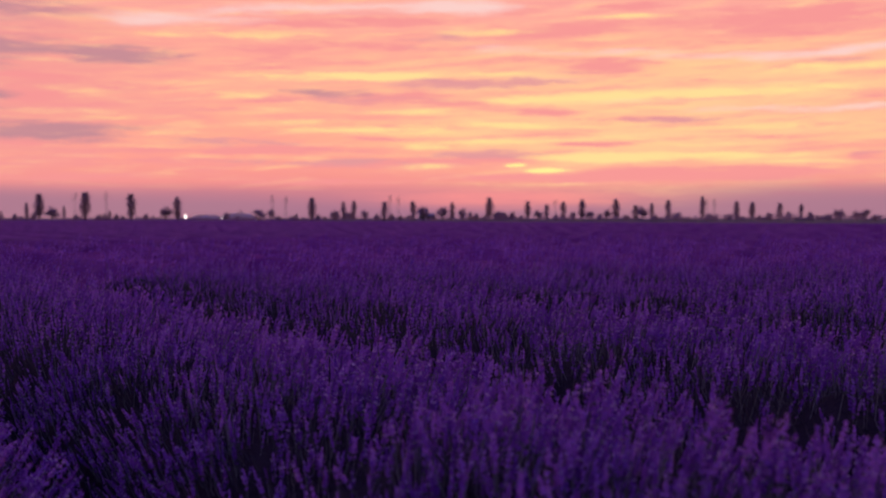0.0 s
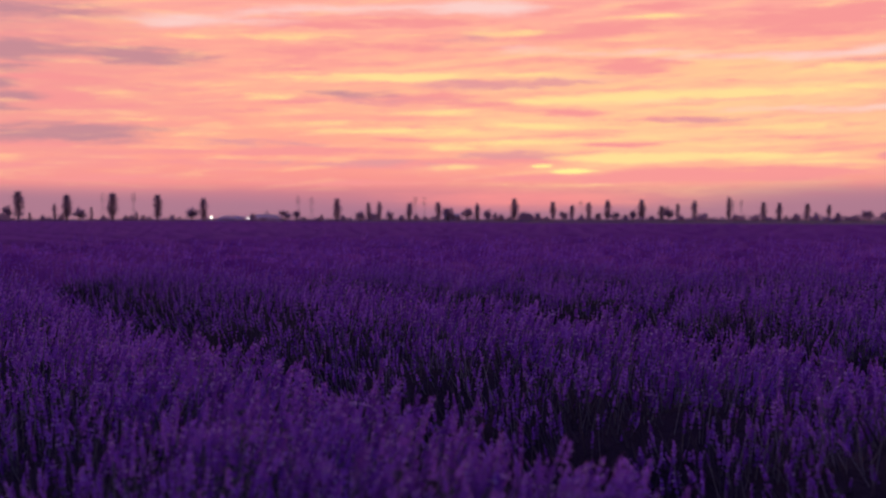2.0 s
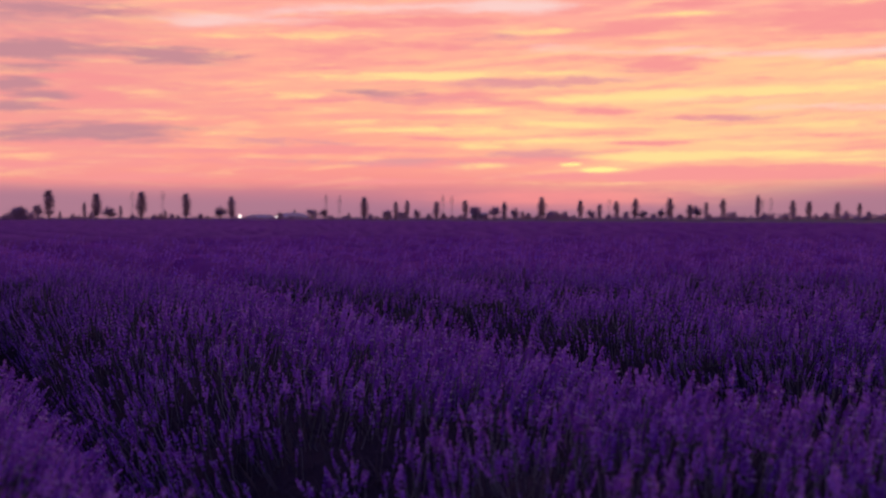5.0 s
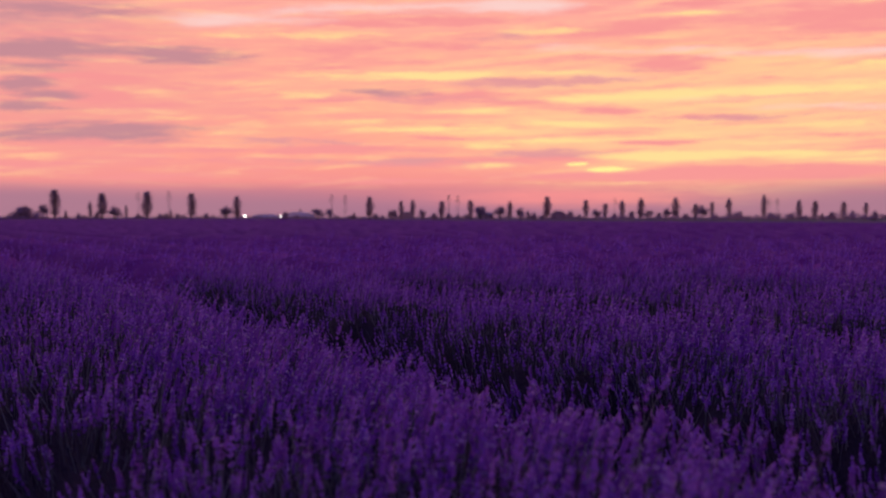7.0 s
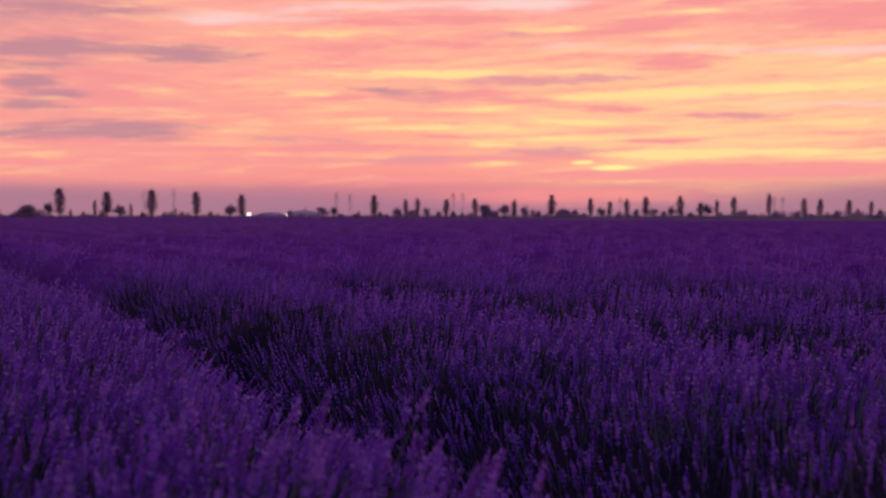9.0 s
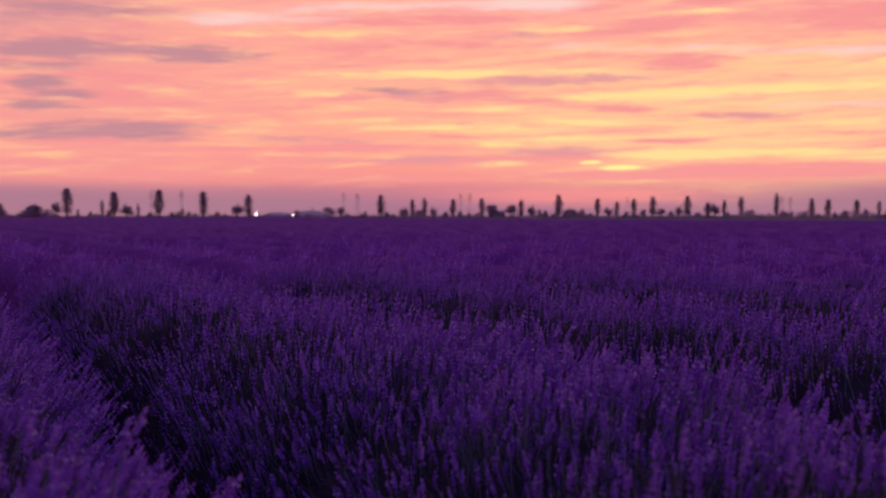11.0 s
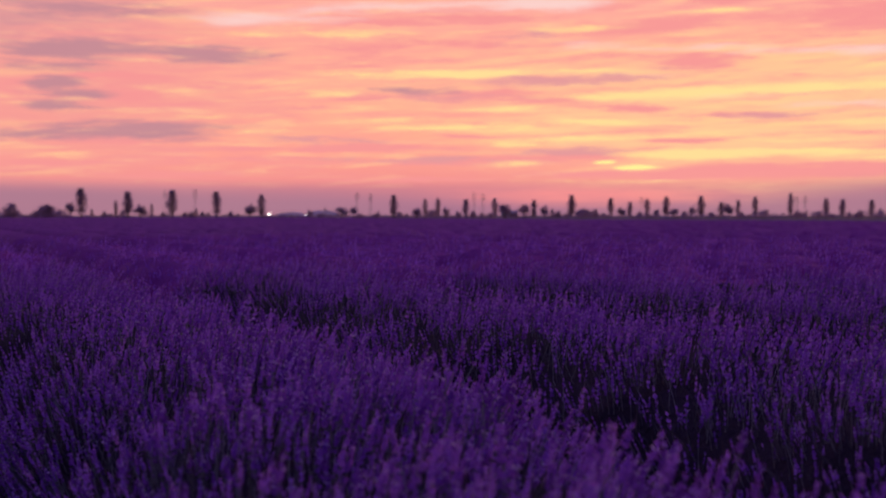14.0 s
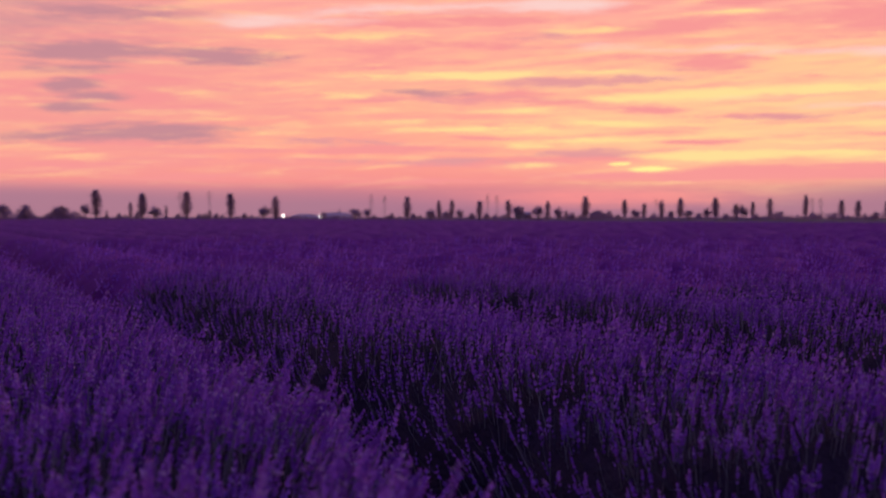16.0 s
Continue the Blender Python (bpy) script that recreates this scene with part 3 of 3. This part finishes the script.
def row_thing(row):
    mid, half = (FURROWS[row] + FURROWS[row + 1]) / 2, (FURROWS[row + 1] - FURROWS[row]) / 2 - 0.08
    thing = tagged(new("lavender_row"), "long bushy row of purple lavender in full bloom", "lavender row", "rows of lavender")
    centre_s, centre_u = CENTRE @ ACROSS, CENTRE @ ALONG
    gap = abs(mid - centre_s)
    # near body: leaves with the row's inner shade in their colour; far body: closed carpet of bloom, glow in its colour
    reach = math.sqrt(max(0.0, (9.5 + 0.4 * math.sin(row * 5.1)) ** 2 - gap ** 2))
    stations = np.unique(np.concatenate([np.arange(FIELD_BACK, -3, 1.0), np.arange(-3, 26, 0.16), np.arange(26, 90, 0.7), np.arange(90, FIELD_END + 2, 3.0)]))
    stations = stations + 0.5 * np.sin(row * 3.3)
    close = stations[(stations > -1.2) & (stations < centre_u + reach + 1)] if reach else stations[:0]
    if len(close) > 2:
        child("shaded_leaf_body", mesh_of("shaded_leaf_body", *canopy(row, mid, half, close, 0.84, 11), [SHADED_BODY], smooth=True), thing, "dense inner lavender leaves, shade put into their dark purple colour")
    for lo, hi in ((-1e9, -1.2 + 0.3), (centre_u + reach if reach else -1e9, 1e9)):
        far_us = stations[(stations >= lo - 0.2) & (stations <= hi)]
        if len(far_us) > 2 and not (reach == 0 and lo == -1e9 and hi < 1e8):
            child("flower_carpet", mesh_of("flower_carpet", *canopy(row, mid, half, far_us, 0.94, 7), [GLOW_TINTED_CANOPY], smooth=True), thing, "distant closed purple bloom, evening glow put into its colour")
    # flower heads, sparser and simpler with distance
    stems, heads, far_heads, kinds, blades = [], [], [], [], []
    for u0 in np.arange(-2.0, 60.0, 0.5):
        d = math.hypot(mid - centre_s, u0 - centre_u)
        if d < 4.6:
            shapes, count, grow, slim = NEAR_HEADS, NEAR_COUNT, 1.0, 1.0
        elif d < 10:
            shapes, count, grow, slim = MID_HEADS, MID_COUNT, 1.05, 1.05
        elif d < 25:
            shapes, count, grow, slim = FAR_HEADS, 250 * (10 / d) * min(1.0, (26 - d) / 12), 1.25, 1.15 * (d / 10) ** 0.35
        else:
            continue
        at, turns, size, phi, roots = heads_of(row, mid, half, u0, u0 + 0.5, count)
        if not len(at):
            continue
        keep = seen_side(at)
        if d >= 10:
            keep &= np.abs(phi) < 0.8
        elif not keep.all():
            # beside the wedge simple heads do
            rest = ~keep & (rng.uniform(0, 1, len(at)) < 0.22)
            far_heads.append(scatter(FAR_HEADS[0][:2], at[rest], turns[rest], np.stack([size[rest] * 2.0, size[rest] * 2.0, size[rest] * 1.3], 1)))
        at, turns, size, roots = at[keep], turns[keep], size[keep] * grow, roots[keep]
        kind = rng.integers(0, len(shapes), len(at))
        for k, shape in enumerate(shapes):
            m = kind == k
            if m.any():
                wide = slim * rng.uniform(0.8, 1.2, m.sum())
                (heads if d < 10 else far_heads).append(scatter(shape[:2], at[m], turns[m], np.stack([size[m] * wide, size[m] * wide, size[m]], 1)))
                if d < 10:
                    kinds.append(np.tile(shape[2], m.sum()))
        if d < 10 and len(at):
            blades.append(blades_of(row, mid, half, u0, u0 + 0.5, 1300 if d < 6 else 600))
            fair = slice(None) if d < 5 else slice(None, None, 2)
            stems.append(bent_stems(at[fair], turns[fair], size[fair], roots[fair]))
    if stems:
        v, f = join(stems)
        tagged(child("stem_mass", mesh_of("stem_mass", v, f, [STEM]), thing, "thin grey-green flower stems"), kind="stuff")
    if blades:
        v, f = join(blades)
        tagged(child("leaves", mesh_of("leaves", v, f, [SHADE_LEAF]), thing, "narrow lavender leaves, toned dark violet-grey for the furrow shade"), kind="stuff")
    if heads:
        v, f = join(heads)
        tagged(child("bloom", mesh_of("bloom", v, f, [FLOWER, FLORET], np.concatenate(kinds)), thing, "purple lavender flower heads"), kind="stuff")
    if far_heads:
        v, f = join(far_heads)
        tagged(child("bloom", mesh_of("bloom", v, f, [FLOWER]), thing, "purple lavender bloom seen from afar"), kind="stuff")
    return thing


ROWS = [row_thing(k) for k in range(len(FURROWS) - 1) if FURROWS[k + 1] <= FIELD_SIDE + 0.5]

# ---- the far line of trees ----
POPLARS_WEST = [
    (-21.36, 622, 15.7, 4.8), (-19.78, 597, 9.0, 1.7), (-19.24, 593, 13.6, 4.0), (-18.14, 594, 7.3, 1.4),
    (-17.18, 596, 14.5, 4.3), (-15.09, 590, 13.5, 4.0), (-12.95, 600, 12.3, 3.5), (-6.53, 585, 12.0, 3.4),
    (-4.98, 601, 10.0, 2.3), (-2.98, 586, 9.7, 2.8), (-1.56, 597, 10.2, 2.9), (0.36, 592, 9.5, 2.6),
    (2.19, 591, 12.1, 3.7),
]
POPLARS_EAST = [
    (4.07, 610, 10.4, 2.7), (5.0, 605, 8.3, 2.4), (5.82, 622, 10.0, 2.7), (6.72, 603, 10.9, 3.2),
    (8.37, 605, 11.2, 3.5), (9.31, 596, 7.9, 2.9), (10.08, 613, 9.2, 2.1), (10.87, 614, 10.7, 2.7),
    (12.48, 599, 12.3, 2.3), (14.08, 589, 9.5, 2.6), (14.79, 608, 9.5, 2.7), (16.06, 608, 8.9, 2.7),
    (17.03, 615, 8.4, 2.1),
]
ROUND_TREES = [
    (-21.87, 617, 7.8, 4.2), (-18.68, 607, 6.8, 5.9), (-13.49, 598, 6.7, 5.8), (-9.04, 594, 5.5, 5.8),
    (-8.49, 592, 5.5, 3.5), (-5.4, 607, 5.3, 5.3), (-3.95, 586, 5.2, 3.4), (-1.06, 585, 6.9, 5.7),
    (-0.11, 602, 6.8, 5.3), (0.86, 593, 6.4, 4.0), (4.59, 609, 5.3, 4.1), (6.28, 598, 4.4, 2.9),
    (7.1, 593, 4.7, 4.6), (7.96, 615, 6.3, 3.6), (9.65, 592, 7.0, 4.6), (11.3, 588, 4.1, 4.0),
    (18.61, 591, 5.2, 2.9), (18.81, 600, 5.6, 3.5), (19.48, 605, 4.7, 3.8), (19.85, 598, 5.3, 4.6),
    (-25.42, 560, 7.0, 4.9),
]
SHRUBS_WEST = [
    (-20.88, 596, 4.4, 1.7), (-20.3, 578, 3.2, 2.5), (-20.02, 579, 2.3, 1.7), (-19.49, 599, 4.1, 2.6),
    (-17.6, 587, 2.9, 2.9), (-16.58, 601, 3.0, 3.5), (-16.3, 591, 3.2, 2.9), (-16.09, 593, 4.7, 2.3),
    (-15.77, 590, 3.2, 2.9), (-15.48, 575, 2.6, 2.2), (-14.42, 579, 3.2, 3.1), (-14.08, 600, 2.4, 2.0),
    (-10.63, 609, 3.9, 3.6), (-10.11, 598, 2.1, 2.6), (-8.16, 582, 2.3, 2.8), (-7.47, 601, 2.1, 3.5),
    (-7.28, 600, 3.5, 2.0), (-6.23, 597, 3.2, 3.2), (-5.9, 584, 2.1, 2.8), (-3.34, 578, 3.2, 3.9),
    (-2.64, 614, 3.6, 3.3), (-2.2, 598, 2.7, 2.6), (-1.78, 611, 2.7, 3.0),
]
SHRUBS_EAST = [
    (-0.53, 602, 3.0, 3.5), (1.25, 612, 4.5, 2.7), (1.53, 594, 3.5, 4.0), (1.94, 613, 2.4, 3.6),
    (2.58, 583, 4.0, 4.5), (2.94, 607, 3.9, 4.1), (3.32, 609, 4.5, 3.8), (3.76, 585, 2.6, 2.6),
    (5.46, 598, 3.2, 3.2), (5.87, 590, 1.8, 2.9), (7.59, 598, 3.5, 3.5), (8.85, 600, 2.9, 4.1),
    (10.24, 582, 2.9, 3.4), (10.58, 603, 1.8, 2.9), (12.79, 585, 3.5, 4.0), (13.12, 607, 2.4, 2.9),
    (13.72, 599, 3.2, 3.5), (14.36, 598, 2.1, 2.9), (15.12, 576, 2.9, 2.0), (15.55, 588, 3.8, 3.4),
    (16.46, 578, 4.3, 3.1), (17.43, 575, 4.0, 3.6), (18.17, 588, 2.9, 5.7), (20.31, 590, 2.9, 3.4),
]
PYLONS = [
    (-17.55, 950, 21.5, 0.5), (-16.14, 950, 22.4, 0.5), (-8.35, 950, 20.1, 0.5), (-7.69, 950, 19.2, 0.5),
    (-2.62, 950, 20.1, 0.5), (-2.17, 950, 19.2, 0.5), (5.52, 950, 16.4, 0.5), (12.74, 950, 16.4, 0.5),
    (13.12, 950, 16.4, 0.5), (-25.88, 900, 18.9, 0.4),
]


def clump_template(seed, leaves):
    """A tuft of leaves, about one unit across, each leaf a small folded blade."""
    r = np.random.default_rng(seed)
    pieces = []
    for i in range(leaves):
        c = r.normal(0, 0.33, 3)
        a, b = r.normal(0, 1, 3), r.normal(0, 1, 3)
        a /= np.linalg.norm(a)
        b = np.cross(a, b)
        b /= np.linalg.norm(b)
        s = r.uniform(0.22, 0.4)
        v = np.array([c - a * s, c + b * s * 0.55, c + a * s, c - b * s * 0.55 + np.cross(a, b) * 0.1])
        pieces.append((v, np.array([[0, 1, 2], [0, 2, 3]])))
    return join(pieces)


CLUMP = clump_template(3, 6)


def crown_from(points, sizes, r):
    n = len(points)
    turns = leaning(r.normal(0, 0.5, n), r.normal(0, 0.5, n), r.uniform(0, 6.28, n))
    return scatter(CLUMP, points, turns, np.repeat(sizes[:, None], 3, 1))


def trunk_part(parent, tall, wide, limbs, r):
    bm = bmesh.new()
    beam(bm, (0, 0, -0.05), (r.normal(0, 0.05), r.normal(0, 0.05), tall), wide, wide * 0.35, 7)
    for z, out, up, way in limbs:
        beam(bm, (0, 0, z), (math.cos(way) * out, math.sin(way) * out, z + up), wide * 0.4, wide * 0.1, 5)
    return part("trunk", bm, BARK, parent, smooth=True)


def poplar(seed):
    """A columnar poplar, one metre in height units of 12 and 3.4 wide."""
    r = np.random.default_rng(seed)
    thing = tagged(new("poplar_tree"), "tall columnar poplar, dark against the dusk", "tree", "poplars along the field")
    limbs = [(z, 0.5 + 0.3 * math.sin(z), 1.6, r.uniform(0, 6.28)) for z in np.linspace(2.4, 8.5, 14)]
    trunk_part(thing, 10.5, 0.26, limbs, r)
    n = 330
    z = r.uniform(0.0, 1.0, n)
    lump = 1 + 0.14 * np.sin(z * 11 + seed) + 0.10 * np.sin(z * 27 + 2 * seed)
    girth = 1.42 * np.clip(np.sin(np.pi * (0.13 + 0.84 * z)), 0.1, 1) ** 0.55 * lump
    a, q = r.uniform(0, 6.28, n), np.sqrt(r.uniform(0.02, 1, n))
    p = np.stack([np.cos(a) * girth * q + 0.15 * np.sin(z * 5 + seed), np.sin(a) * girth * q, 1.9 + z * 9.8], 1)
    v, f = crown_from(p, r.uniform(0.5, 0.9, n), r)
    child("crown", mesh_of("crown", v, f, [HAZED_LEAVES]), thing)
    return thing


def broad_tree(seed):
    """A broad-crowned tree, 6 high and 5 wide."""
    r = np.random.default_rng(seed)
    thing = tagged(new("broad_tree"), "round-crowned tree, dark against the dusk", "tree", "trees beyond the field")
    limbs = [(r.uniform(1.2, 2.4), r.uniform(0.9, 1.9), r.uniform(1.0, 2.2), i * 1.05 + r.uniform(-0.3, 0.3)) for i in range(6)]
    trunk_part(thing, 4.2, 0.22, limbs, r)
    pts, siz = [], []
    for i in range(19):
        a, h = i * 2.4 + r.uniform(-0.4, 0.4), r.uniform(-0.8, 1.0)
        q = 1.55 * math.sqrt(1 - (0.85 * h) ** 2) * r.uniform(0.55, 1.0)
        c = np.array([math.cos(a) * q, math.sin(a) * q, 3.35 + 1.6 * h])
        pts.append(c + r.normal(0, 0.36, (11, 3)))
        siz.append(r.uniform(0.45, 0.85, 11))
    v, f = crown_from(np.concatenate(pts), np.concatenate(siz), r)
    child("crown", mesh_of("crown", v, f, [HAZED_LEAVES]), thing)
    return thing


def shrub(seed):
    """A low shrub, 3 high and 3 wide, leafy to the ground."""
    r = np.random.default_rng(seed)
    thing = tagged(new("shrub"), "dark bushy shrub beyond the field", "shrub", "shrubs beyond the field")
    limbs = [(0.1, r.uniform(0.5, 1.0), r.uniform(1.0, 2.0), i * 1.5) for i in range(4)]
    trunk_part(thing, 1.8, 0.09, limbs, r)
    n = 130
    a, q, z = r.uniform(0, 6.28, n), np.sqrt(r.uniform(0, 1, n)), r.uniform(0, 1, n)
    girth = 1.45 * np.sqrt(np.clip(1 - (z * 0.98) ** 2.2, 0.03, 1)) * (1 + 0.2 * np.sin(3 * a + seed))
    p = np.stack([np.cos(a) * girth * q, np.sin(a) * girth * q, 0.25 + z * 2.5], 1)
    v, f = crown_from(p, r.uniform(0.4, 0.8, n), r)
    child("crown", mesh_of("crown", v, f, [HAZED_LEAVES]), thing)
    return thing


VIEW_FROM = (0.95, 0.27)


def stand(kinds, rows, tall, wide, start=VIEW_FROM):
    """Sets trees at bearing, distance, height and width."""
    for i, (bearing, dist, high, broad) in enumerate(rows):
        src = kinds[i % len(kinds)]
        x, y = start[0] + dist * math.sin(radians(bearing)), start[1] + dist * math.cos(radians(bearing))
        ob = src if not src.get("used") else copy_thing(src, Matrix())
        src["used"] = 1
        ob.matrix_basis = pose(x, y, 0, 0, 0, i * 77) @ Matrix.Diagonal((broad / wide, broad / wide, high / tall, 1))
        if "used" in ob and ob is not src:
            del ob["used"]


poplars = [poplar(i) for i in range(5)]
stand(poplars, [(b, d, h * 0.97, w) for b, d, h, w in POPLARS_WEST] + POPLARS_EAST + [(-4.45, 950, 15.5, 3.7)], 12.0, 2.5)
broads = [broad_tree(i) for i in range(4)]
stand(broads, ROUND_TREES, 5.6, 3.3)
shrubs = [shrub(i) for i in range(4)]
stand(shrubs, SHRUBS_WEST + SHRUBS_EAST + [(-4.7, 950, 5.8, 11.1), (2.72, 900, 6.4, 11.4)], 3.0, 3.0)
stand(shrubs, [(-23.26, 290, 3.7, 5.6), (-24.81, 300, 4.2, 3.9)], 3.0, 3.0, (3.79, 1.74))
for src in poplars + broads + shrubs:
    del src["used"]


# ---- hedge, pylons, sheds and the yard lamp ----
def hedge(name, b0, b1, dist, high, seed):
    """A ragged hedge between two bearings."""
    r = np.random.default_rng(seed)
    n = int((b1 - b0) * 75)
    b = np.radians(r.uniform(b0, b1, n))
    d = dist + r.normal(0, 1.2, n)
    crest = high * (0.72 + 0.2 * np.sin(b * 140) + 0.13 * np.sin(b * 390 + 1))
    p = np.stack([VIEW_FROM[0] + d * np.sin(b), VIEW_FROM[1] + d * np.cos(b), r.uniform(0.05, 1, n) * crest], 1)
    v, f = crown_from(p, r.uniform(0.7, 1.4, n), r)
    return tagged(new(name, mesh_of(name, v, f, [HAZED_LEAVES])), "long dark ragged hedge beyond the field", "hedge", kind="stuff")


hedge("hedge", 11.0, 24.0, 545, 3.0, 5)
hedge("hedge", 2.0, 11.5, 575, 1.7, 6)
hedge("hedge", -27.5, -21.6, 320, 2.5, 7)
hedge("hedge", -21.8, 2.5, 640, 1.6, 8)


def pylon():
    thing = tagged(new("pylon"), "thin steel lattice power pylon", "pylon", "distant pylons")
    bm = bmesh.new()
    levels = np.linspace(0, 19, 9)
    wide = lambda z: 1.3 * (1 - z / 21)
    for sx_, sy_ in ((1, 1), (1, -1), (-1, 1), (-1, -1)):
        beam(bm, (1.3 * sx_, 1.3 * sy_, 0), (0.12 * sx_, 0.12 * sy_, 19), 0.05)
    for z0, z1 in zip(levels[:-1], levels[1:]):
        a, b = wide(z0), wide(z1)
        for p, q in (((a, a), (-b, b)), ((-a, a), (-b, -b)), ((-a, -a), (b, -b)), ((a, -a), (b, b))):
            beam(bm, (*p, z0), (*q, z1), 0.03)
    part("mast", bm, STEEL, thing)
    for z, reach in ((14.2, 2.2), (16.2, 1.9), (18.2, 1.5)):
        bm = bmesh.new()
        for side in (1, -1):
            beam(bm, (0, 0, z + 0.5), (reach * side, 0, z), 0.07)
            beam(bm, (0, 0, z), (reach * side, 0, z), 0.07)
            beam(bm, (reach * side, 0, z), (reach * side, 0, z - 0.7), 0.06)
        part("crossarm", bm, STEEL, thing)
    return thing


tower = pylon()
for i, (bearing, dist, high, _) in enumerate(PYLONS):
    m = pose(dist * math.sin(radians(bearing)), dist * math.cos(radians(bearing)), 0, 0, 0, 20 - 13 * (i % 4))
    ob = tower if i == 0 else copy_thing(tower, m)
    ob.matrix_basis = m @ Matrix.Diagonal((1, 1, high / 19.3, 1))


def shed(bearing, dist, high, long, deep, label):
    """A long low farm building with a shallow gabled roof."""
    thing = tagged(new("farm_shed"), label, "farm building")
    eave = high * 0.62
    bm = bmesh.new()
    box(bm, 0, 0, 0, long, deep, eave)
    part("wall", bm, PLASTER, thing)
    bm = bmesh.new()
    half, over = deep / 2 + 0.4, long / 2 + 0.4
    pts = [(-half, eave - 0.1), (0, high - 0.2), (half, eave - 0.1), (half, eave + 0.1), (0, high), (-half, eave + 0.1)]
    ends = [[bm.verts.new((x, y, z)) for y, z in pts] for x in (-over, over)]
    for i in range(6):
        j = (i + 1) % 6
        bm.faces.new((ends[0][i], ends[0][j], ends[1][j], ends[1][i]))
    bm.faces.new(ends[0])
    bm.faces.new(ends[1][::-1])
    part("roof", bm, SHEET, thing)
    for i in range(int(long // 4)):
        bm = bmesh.new()
        box(bm, -long / 2 + 2 + i * 4, -deep / 2 - 0.03, 0.0 if i == 1 else 1.0, 1.6, 0.1, eave * 0.8 if i == 1 else max(0.5, eave * 0.3))
        part("door" if i == 1 else "window", bm, DARK, thing)
    thing.matrix_basis = pose(dist * math.sin(radians(bearing)) + 0.95, dist * math.cos(radians(bearing)), 0, 0, 0, -bearing)
    return thing


def greenhouse(bearing, dist, high, long, deep, spans, label):
    """Low arched tunnels of plastic film on steel hoops, side by side."""
    thing = tagged(new("greenhouse"), label, "greenhouse", "greenhouses beyond the field")
    wide = long / spans
    for i in range(spans):
        x0 = -long / 2 + i * wide
        arc = [(x0 + wide * (0.5 - 0.5 * math.cos(a)), high * (0.45 + 0.55 * math.sin(a))) for a in np.linspace(0, math.pi, 9)]
        line = [(x0, 0.0)] + arc + [(x0 + wide, 0.0)]
        bm = bmesh.new()
        ends = [[bm.verts.new((x, y, z)) for x, z in line] for y in (-deep / 2, deep / 2)]
        for k in range(len(line) - 1):
            bm.faces.new((ends[0][k], ends[0][k + 1], ends[1][k + 1], ends[1][k]))
        bm.faces.new(ends[0])
        bm.faces.new(ends[1][::-1])
        part("tunnel", bm, HAZED_FILM, thing)
        bm = bmesh.new()
        for p, q in zip(line[:-1], line[1:]):
            beam(bm, (p[0], -deep / 2 - 0.04, p[1]), (q[0], -deep / 2 - 0.04, q[1]), 0.05)
        part("hoop", bm, STEEL, thing)
        bm = bmesh.new()
        box(bm, x0 + wide / 2, -deep / 2 - 0.05, 0, 1.2, 0.06, high * 0.55)
        part("door", bm, SHEET, thing)
    thing.matrix_basis = pose(dist * math.sin(radians(bearing)) + 0.95, dist * math.cos(radians(bearing)), 0, 0, 0, -bearing)
    return thing


greenhouse(-11.55, 760, 3.3, 19.0, 7.0, 1, "long low pale plastic greenhouse beyond the field")
ventilated = greenhouse(-10.03, 780, 4.5, 22.0, 7.0, 1, "long pale plastic greenhouse behind dark shrubs")
vent_bm = bmesh.new()
box(vent_bm, 1.5, 0, 4.3, 0.9, 0.9, 1.9, soft=0.05)
box(vent_bm, 1.5, 0, 6.2, 1.3, 1.3, 0.25, soft=0.05)
part("vent_tower", vent_bm, SHEET, ventilated, "small square roof vent")
shed(-0.89, 720, 4.3, 9.5, 7.0, "small pale farmhouse among the trees")


def yard_lamp(bearing, dist, high, scale=1.0):
    thing = tagged(new("yard_lamp"), "bright white floodlight on a steel post", "lamp")
    bm = bmesh.new()
    beam(bm, (0, 0, 0), (0, 0, high), 0.09, 0.06, 8)
    part("post", bm, STEEL, thing)
    bm = bmesh.new()
    box(bm, 0, 0, high - 0.05, 0.75, 0.35, 0.7, soft=0.08)
    housing = part("housing", bm, STEEL, thing)
    bm = bmesh.new()
    box(bm, 0, -0.2, high + 0.05, 0.6, 0.06, 0.52, soft=0.02)
    part("lens", bm, LAMP, housing, "glowing white lens")
    thing.matrix_basis = pose(dist * math.sin(radians(bearing)) + 0.95, dist * math.cos(radians(bearing)), 0, 0, 0, -bearing) @ Matrix.Scale(scale, 4)
    return thing


yard_lamp(-12.58, 575, 0.95, 1.5)
yard_lamp(-10.83, 640, 1.35, 0.95)

# ---- single flower spikes where the path passes nearest ----
SPIKES = []
for head in NEAR_HEADS:
    v, f = join([head[:2], STEM_SHAPE])
    SPIKES.append(mesh_of("flower_spike", v, f, [FLOWER, FLORET, STEM], np.r_[head[2], np.full(len(STEM_SHAPE[1]), 2)]))
pick = np.random.default_rng(21)
for row, thing in enumerate(ROWS):
    mid, half = (FURROWS[row] + FURROWS[row + 1]) / 2, (FURROWS[row + 1] - FURROWS[row]) / 2 - 0.08
    if not -0.9 < mid < 6.5:
        continue
    at, turns, size, _, _ = heads_of(row, mid, half, 1.7, 2.9, 250)
    for i in range(min(len(at), 290)):
        ob = child("flower_spike", SPIKES[int(pick.integers(0, len(SPIKES)))], thing)
        m = Matrix(turns[i].tolist()).to_4x4() @ Matrix.Diagonal((*([float(size[i])] * 3), 1))
        ob.matrix_basis = Matrix.Translation((at[i] + [0, 0, 0.012]).tolist()) @ m
